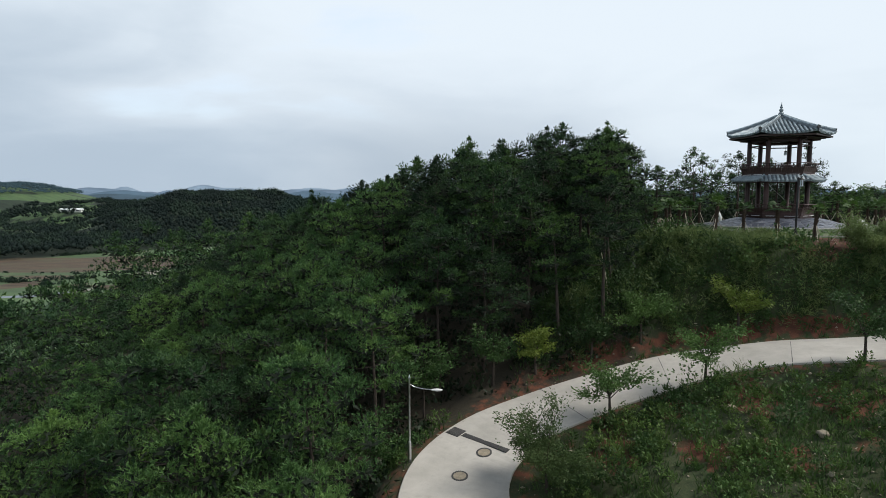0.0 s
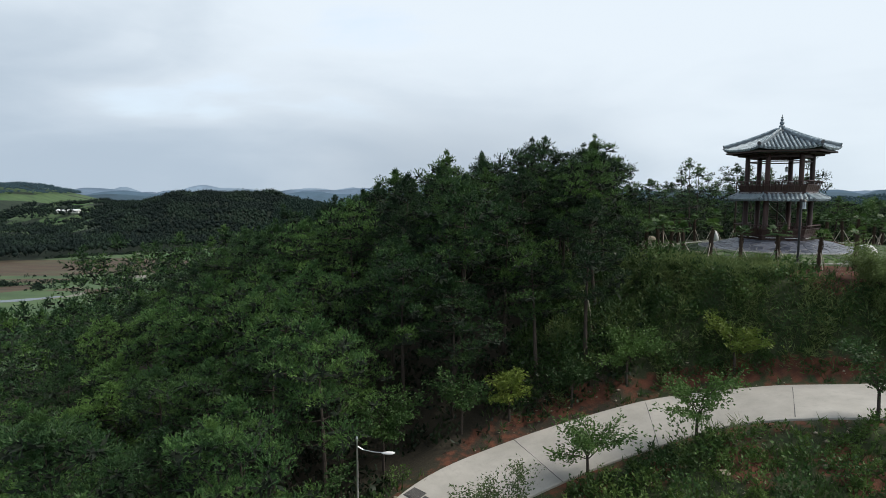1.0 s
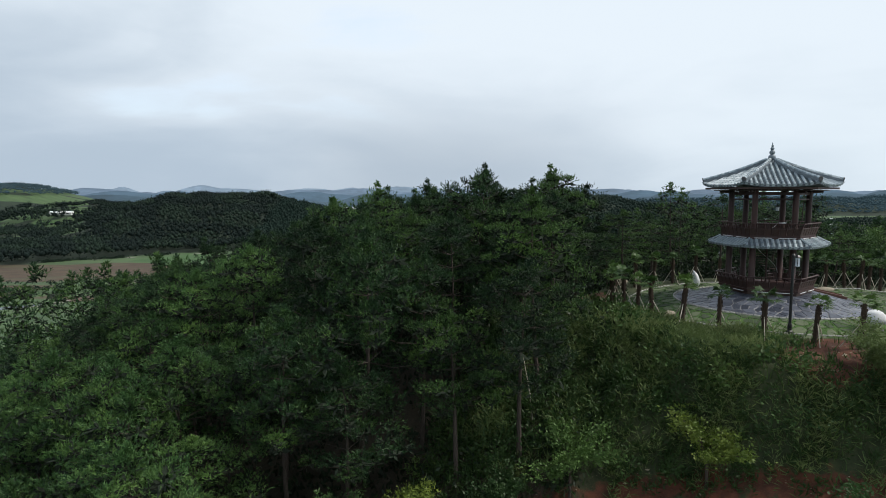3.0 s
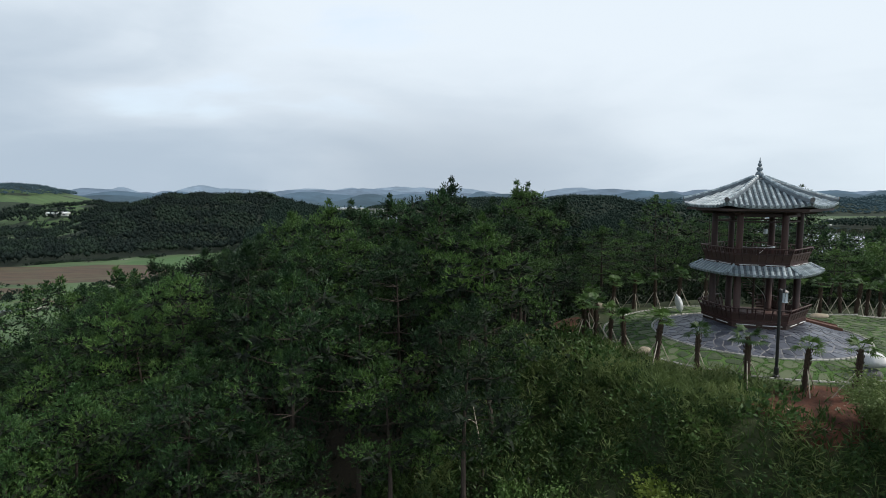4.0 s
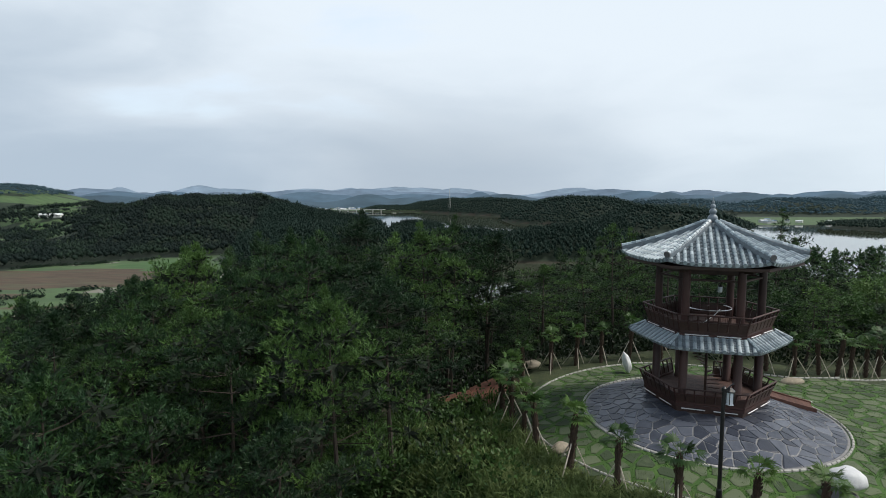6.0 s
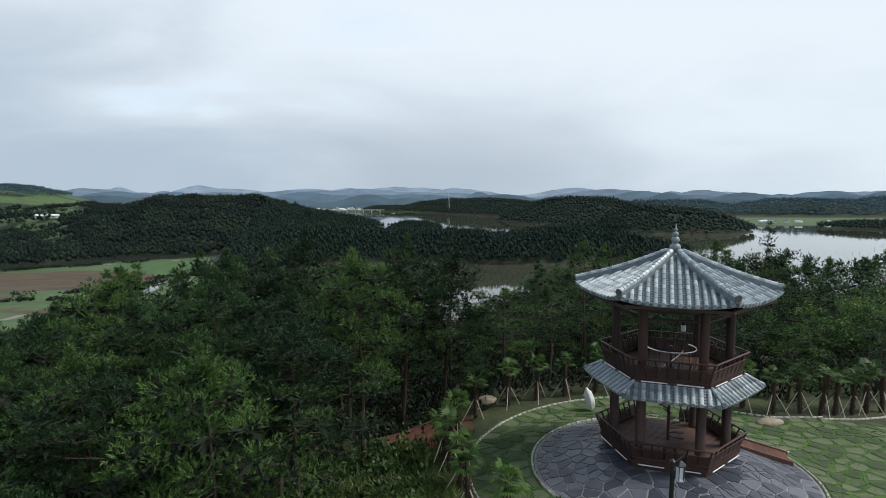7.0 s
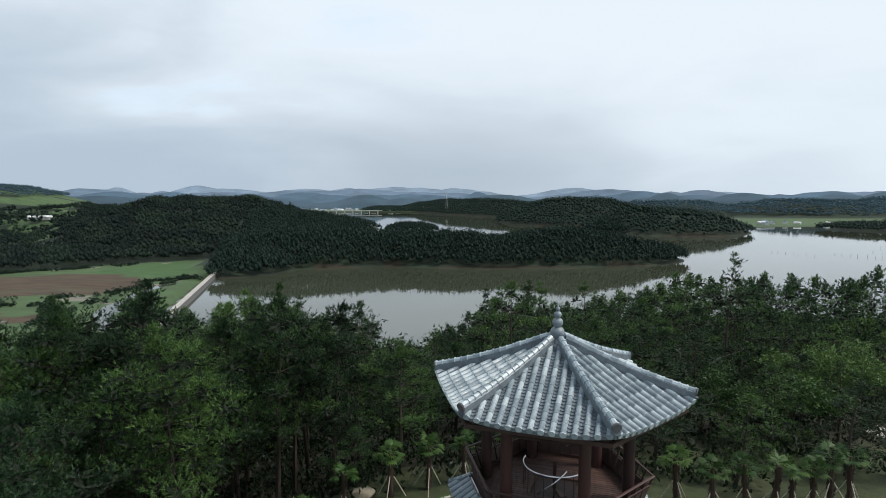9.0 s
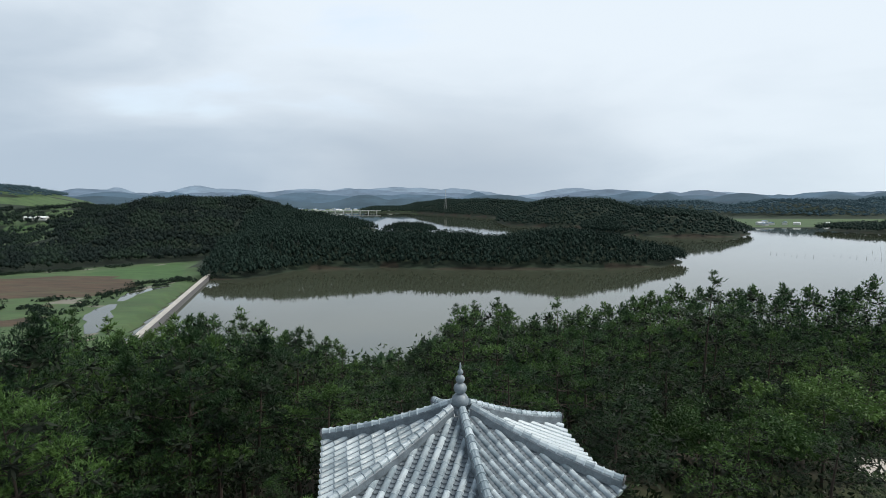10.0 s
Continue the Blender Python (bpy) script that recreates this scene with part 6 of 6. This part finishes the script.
def road_top(x, y):
    q, z = along(np.array([x]), np.array([y]), ROAD)
    return float(z[0]) + 0.03 * max(0.0, 1 - float(q[0]) / HALF)


def on_road(x, y, turn, lift=0.0):
    """A place on the lane, tilted with its slope."""
    n = Vector((road_top(x - 0.3, y) - road_top(x + 0.3, y), road_top(x, y - 0.3) - road_top(x, y + 0.3), 0.6)).normalized()
    u = Vector((math.cos(radians(turn)), math.sin(radians(turn)), 0))
    u = (u - n * u.dot(n)).normalized()
    m = Matrix((u, n.cross(u), n)).transposed().to_4x4()
    m.translation = (x, y, road_top(x, y) + lift)
    return m


for x, y in ((-30.7, -25.0), (-32.2, -27.1)):
    cover = thing("manhole_cover", "round iron manhole cover set in the lane", "manhole", at=on_road(x, y, 20, 0.012))
    part("rim", Shape().lathe([(0.47, -0.05), (0.47, 0.014), (0.37, 0.014), (0.37, -0.05)], 24), IRON, cover)
    part("lid", Shape().lathe([(0.365, -0.05), (0.365, 0.008), (0.28, 0.012), (0.27, 0.004), (0.19, 0.004), (0.18, 0.014), (0.02, 0.014)], 24), TAN_ROCK, cover, "pale worn lid")
drain = thing("drain_grate", "slotted iron drain across the lane", "drain", at=on_road(-32.3, -22.35, -43, 0.02))
part("sump", Shape().box(pose(0, 0, -0.02), 1.0, 0.9, 0.06), IRON, drain)
for i in range(9):
    part("grate_bar", Shape().bar((-0.44 + i * 0.11, -0.38, 0.025), (-0.44 + i * 0.11, 0.38, 0.025), 0.05, 0.03), BLACK_METAL, drain)
part("channel", Shape().box(pose(2.35, 0, -0.02), 3.5, 0.42, 0.06), IRON, drain)
for i in range(26):
    part("grate_bar", Shape().bar((0.68 + i * 0.135, -0.15, 0.022), (0.68 + i * 0.135, 0.15, 0.022), 0.06, 0.02), IRON, drain)
for a, b in (((-26.3, -17.6), (-24.2, -23.4)), ((-17.3, -16.3), (-18.5, -22.0)), ((-8.9, -18.4), (-11.4, -22.9))):
    s = Shape()
    pts = [(a[0] + (b[0] - a[0]) * u, a[1] + (b[1] - a[1]) * u) for u in np.linspace(0, 1, 9)]
    for p, q in zip(pts[:-1], pts[1:]):
        s.bar((*p, road_z(*p) + 0.018), (*q, road_z(*q) + 0.018), 0.03, 0.03)
    part("road_joint", s, DARK_ROCK, road)

# concrete track and white fence east of the lawn
track = Shape()
line = curve([(52, 6, 0), (40, 10, 0), (31.5, 16, 0), (31, 22, 0), (36, 30, 0)], 24)
for i, p in enumerate(line):
    d = line[min(i + 1, 23)] - line[max(i - 1, 0)]
    nrm = np.array([-d[1], d[0], 0]) / np.hypot(d[0], d[1])
    z = h1(p[0], p[1]) + 0.12
    for w in (-2.0, 2.0):
        track.v += [(p[0] + nrm[0] * w, p[1] + nrm[1] * w, z - 0.7), (p[0] + nrm[0] * w, p[1] + nrm[1] * w, z)]
for i in range(23):
    k = i * 4
    track.f += [(k + 1, k + 3, k + 7, k + 5), (k, k + 1, k + 5, k + 4), (k + 3, k + 2, k + 6, k + 7)]
tagged(part("side_track", track, CONCRETE), "pale concrete track east of the lawn", "road", kind="structure")
fence = thing("fence", "short white panelled fence beside the track", "fence")
for i in range(4):
    x, y = 26.4 + 0.35 * i, 14.2 + 1.2 * i
    z = h1(x, y)
    part("post", Shape().bar((x, y, z - 0.3), (x, y, z + 1.15), 0.09, 0.09), WHITE_PLASTIC, fence)
    if i < 3:
        part("panel", Shape().bar((x, y + 0.1, z + 0.55), (x + 0.1, y + 1.1, z + 0.5), 0.04, 0.75), WHITE_PLASTIC, fence)
        part("rail", Shape().bar((x, y, z + 1.12), (x + 0.1, y + 1.2, z + 1.08), 0.07, 0.06), WHITE_PLASTIC, fence)


# ---- across the valley ----
def dam():
    s, t = Shape(), Shape()
    a, b = Vector((*site(-110, 182), LAKE)), Vector((*site(-152.5, 362), LAKE))
    d = (b - a).normalized()
    n = Vector((-d.y, d.x, 0))
    for shape, prof in ((s, ((-3.2, -3), (-1.9, 3.0), (1.9, 3.0), (7, -3))), (t, ((-1.7, 2.7), (-1.7, 3.3), (1.7, 3.3), (1.7, 2.7)))):
        for p in (a, b):
            shape.v += [tuple(p + n * o + Vector((0, 0, z))) for o, z in prof]
        shape.f = [(i, i + 1, i + 5, i + 4) for i in range(3)] + [(0, 3, 2, 1), (4, 5, 6, 7)]
    bank = tagged(part("dam", s, DARK_ROCK), "long stony dyke with a pale concrete crest", "dam", kind="structure")
    part("crest", t, CONCRETE, bank)


dam()


def pond(line, wide, label):
    """A ditch-like pond of changing width along a line."""
    p = curve([(*site(*q), 0) for q in line], 26)
    s = Shape()
    for i, q in enumerate(p):
        d = p[min(i + 1, 25)] - p[max(i - 1, 0)]
        nrm = np.array([-d[1], d[0]]) / np.hypot(d[0], d[1])
        w = wide * (0.35 + 0.65 * math.sin(math.pi * (i + 0.5) / 26)) * (1 + 0.08 * math.sin(i * 1.3) + 0.1 * math.sin(i * 0.7 + line[0][0]))
        for o in (-w / 2, w / 2):
            s.v += [(q[0] + nrm[0] * o, q[1] + nrm[1] * o, LAKE + 1.6), (q[0] + nrm[0] * o, q[1] + nrm[1] * o, LAKE + 2.79)]
    for i in range(25):
        k = i * 4
        s.f += [(k + 1, k + 3, k + 7, k + 5), (k, k + 1, k + 5, k + 4), (k + 2, k + 6, k + 7, k + 3)]
    tagged(part("pond", s, WATER), label, "pond", kind="structure")


pond([(-133, 200), (-143, 222), (-152, 238), (-157, 258)], 14, "narrow pond beside the dyke")
pond([(-222, 186), (-198, 194), (-186, 204)], 9, "shallow ditch pond among the fields")
pond([(-158, 266), (-163, 292), (-156, 314)], 10, "dark marshy pool at the field edge")


def house(x, y, z, w, l, tall, turn, roof_mat, wall_mat, label):
    ob = thing("house", label, "house", at=pose(x, y, z, 0, 0, turn))
    part("wall", Shape().box(pose(0, 0, tall / 2 - 0.5), l, w, tall + 1, 0.02), wall_mat, ob)
    e = 0.5
    v = [(sx * (l / 2 + e), sy * (w / 2 + e), tall - 0.1 + (0 if t else -0.15)) for t in (0, 1) for sx, sy in ((-1, -1), (1, -1), (1, 1), (-1, 1))]
    v += [(-(l / 2 + e), 0, tall + w * 0.22), (l / 2 + e, 0, tall + w * 0.22)]
    part("roof", Shape().add(v, [(3, 2, 1, 0), (0, 1, 5, 4), (1, 2, 6, 5), (2, 3, 7, 6), (3, 0, 4, 7), (4, 5, 9, 8), (6, 7, 8, 9), (5, 6, 9), (7, 4, 8)]), roof_mat, ob)
    for i in range(3):
        part("window", Shape().box(pose(-l / 3 + i * l / 3, -w / 2 - 0.02, tall * 0.5), l * 0.12, 0.1, tall * 0.35), WINDOW_DARK, ob)


def villages():
    r = np.random.default_rng(64)
    house(-664, 942, h1(-664, 942), 11, 34, 3.4, 8, HOUSE_WHITE, PALE_WALL, "long white farm building with a pale roof")
    places = [(-800, 1230, 20, 42), (-560, 900, 2, 30), (-850, 1600, 12, 50), (-280, 1640, 12, 60), (-330, 1790, 14, 120), (-160, 1700, 6, 60), (540, 960, 5, 40), (620, 960, 5, 40), (640, 900, 2, 8), (-480, 1750, 8, 80)]
    for cx, cy, n, spread in places:
        for i in range(n):
            x, y = site(cx + r.normal(0, spread), cy + r.normal(0, spread * 0.6))
            z = h1(x, y)
            if z < LAKE + 1.2:
                continue
            house(x, y, z, r.uniform(7, 11), r.uniform(9, 18), r.uniform(3, 6), r.uniform(0, 180), HOUSE_WHITE if r.random() < 0.6 else HOUSE_ROOF, PALE_WALL, "small pale house with a sheet roof")


villages()


def mast(x, y, tall):
    z = h1(x, y)
    ob = thing("radio_mast", "slim pale lattice mast above the woods", "mast", at=pose(x, y, z))
    for j in range(4):
        a = radians(45 + 90 * j)
        part("leg", Shape().tube([(4.5 * math.cos(a), 4.5 * math.sin(a), -1), (0.6 * math.cos(a), 0.6 * math.sin(a), tall)], [0.45, 0.3], 5), PALE_WALL, ob)
    for i in range(8):
        u = (i + 0.5) / 8
        w = 4.5 + (0.6 - 4.5) * u
        part("brace", Shape().bar((-w * 0.7, -w * 0.7, tall * u), (w * 0.7, -w * 0.7, tall * (u + 0.08)), 0.3, 0.3), PALE_WALL, ob)


mast(*site(6, 1480), 74)
mast(*site(-338, 1060), 40)

bridge = thing("bridge", "long low pale road bridge over the lake arm", "bridge", at=pose(*site(-255, 1555), LAKE, 0, 0, -3))
part("deck", Shape().box(pose(0, 0, 9), 240, 11, 1.8), PALE_WALL, bridge)
for i in range(8):
    part("pier", Shape().box(pose(-105 + i * 30, 0, 3, 0, 90, 0), 12, 8, 2.5), PALE_WALL, bridge)

r = np.random.default_rng(5)
for cx, cy, n in ((300, 520, 7), (345, 500, 7), (395, 520, 6), (375, 470, 6), (430, 560, 5)):
    for i in range(n):
        x, y = site(cx + i * 3.2 + r.normal(0, 0.5), cy - i * 5.5 + r.normal(0, 1))
        ob = tagged(new("stake_in_water", Shape().tube([(0, 0, -2), (0, 0, r.uniform(1.8, 3.2))], 0.12, 5).mesh("stake_in_water", DARK_WOOD)), "dark net stake standing in the lake", "stake", "stakes in the lake")
        ob.matrix_basis = pose(x, y, LAKE)
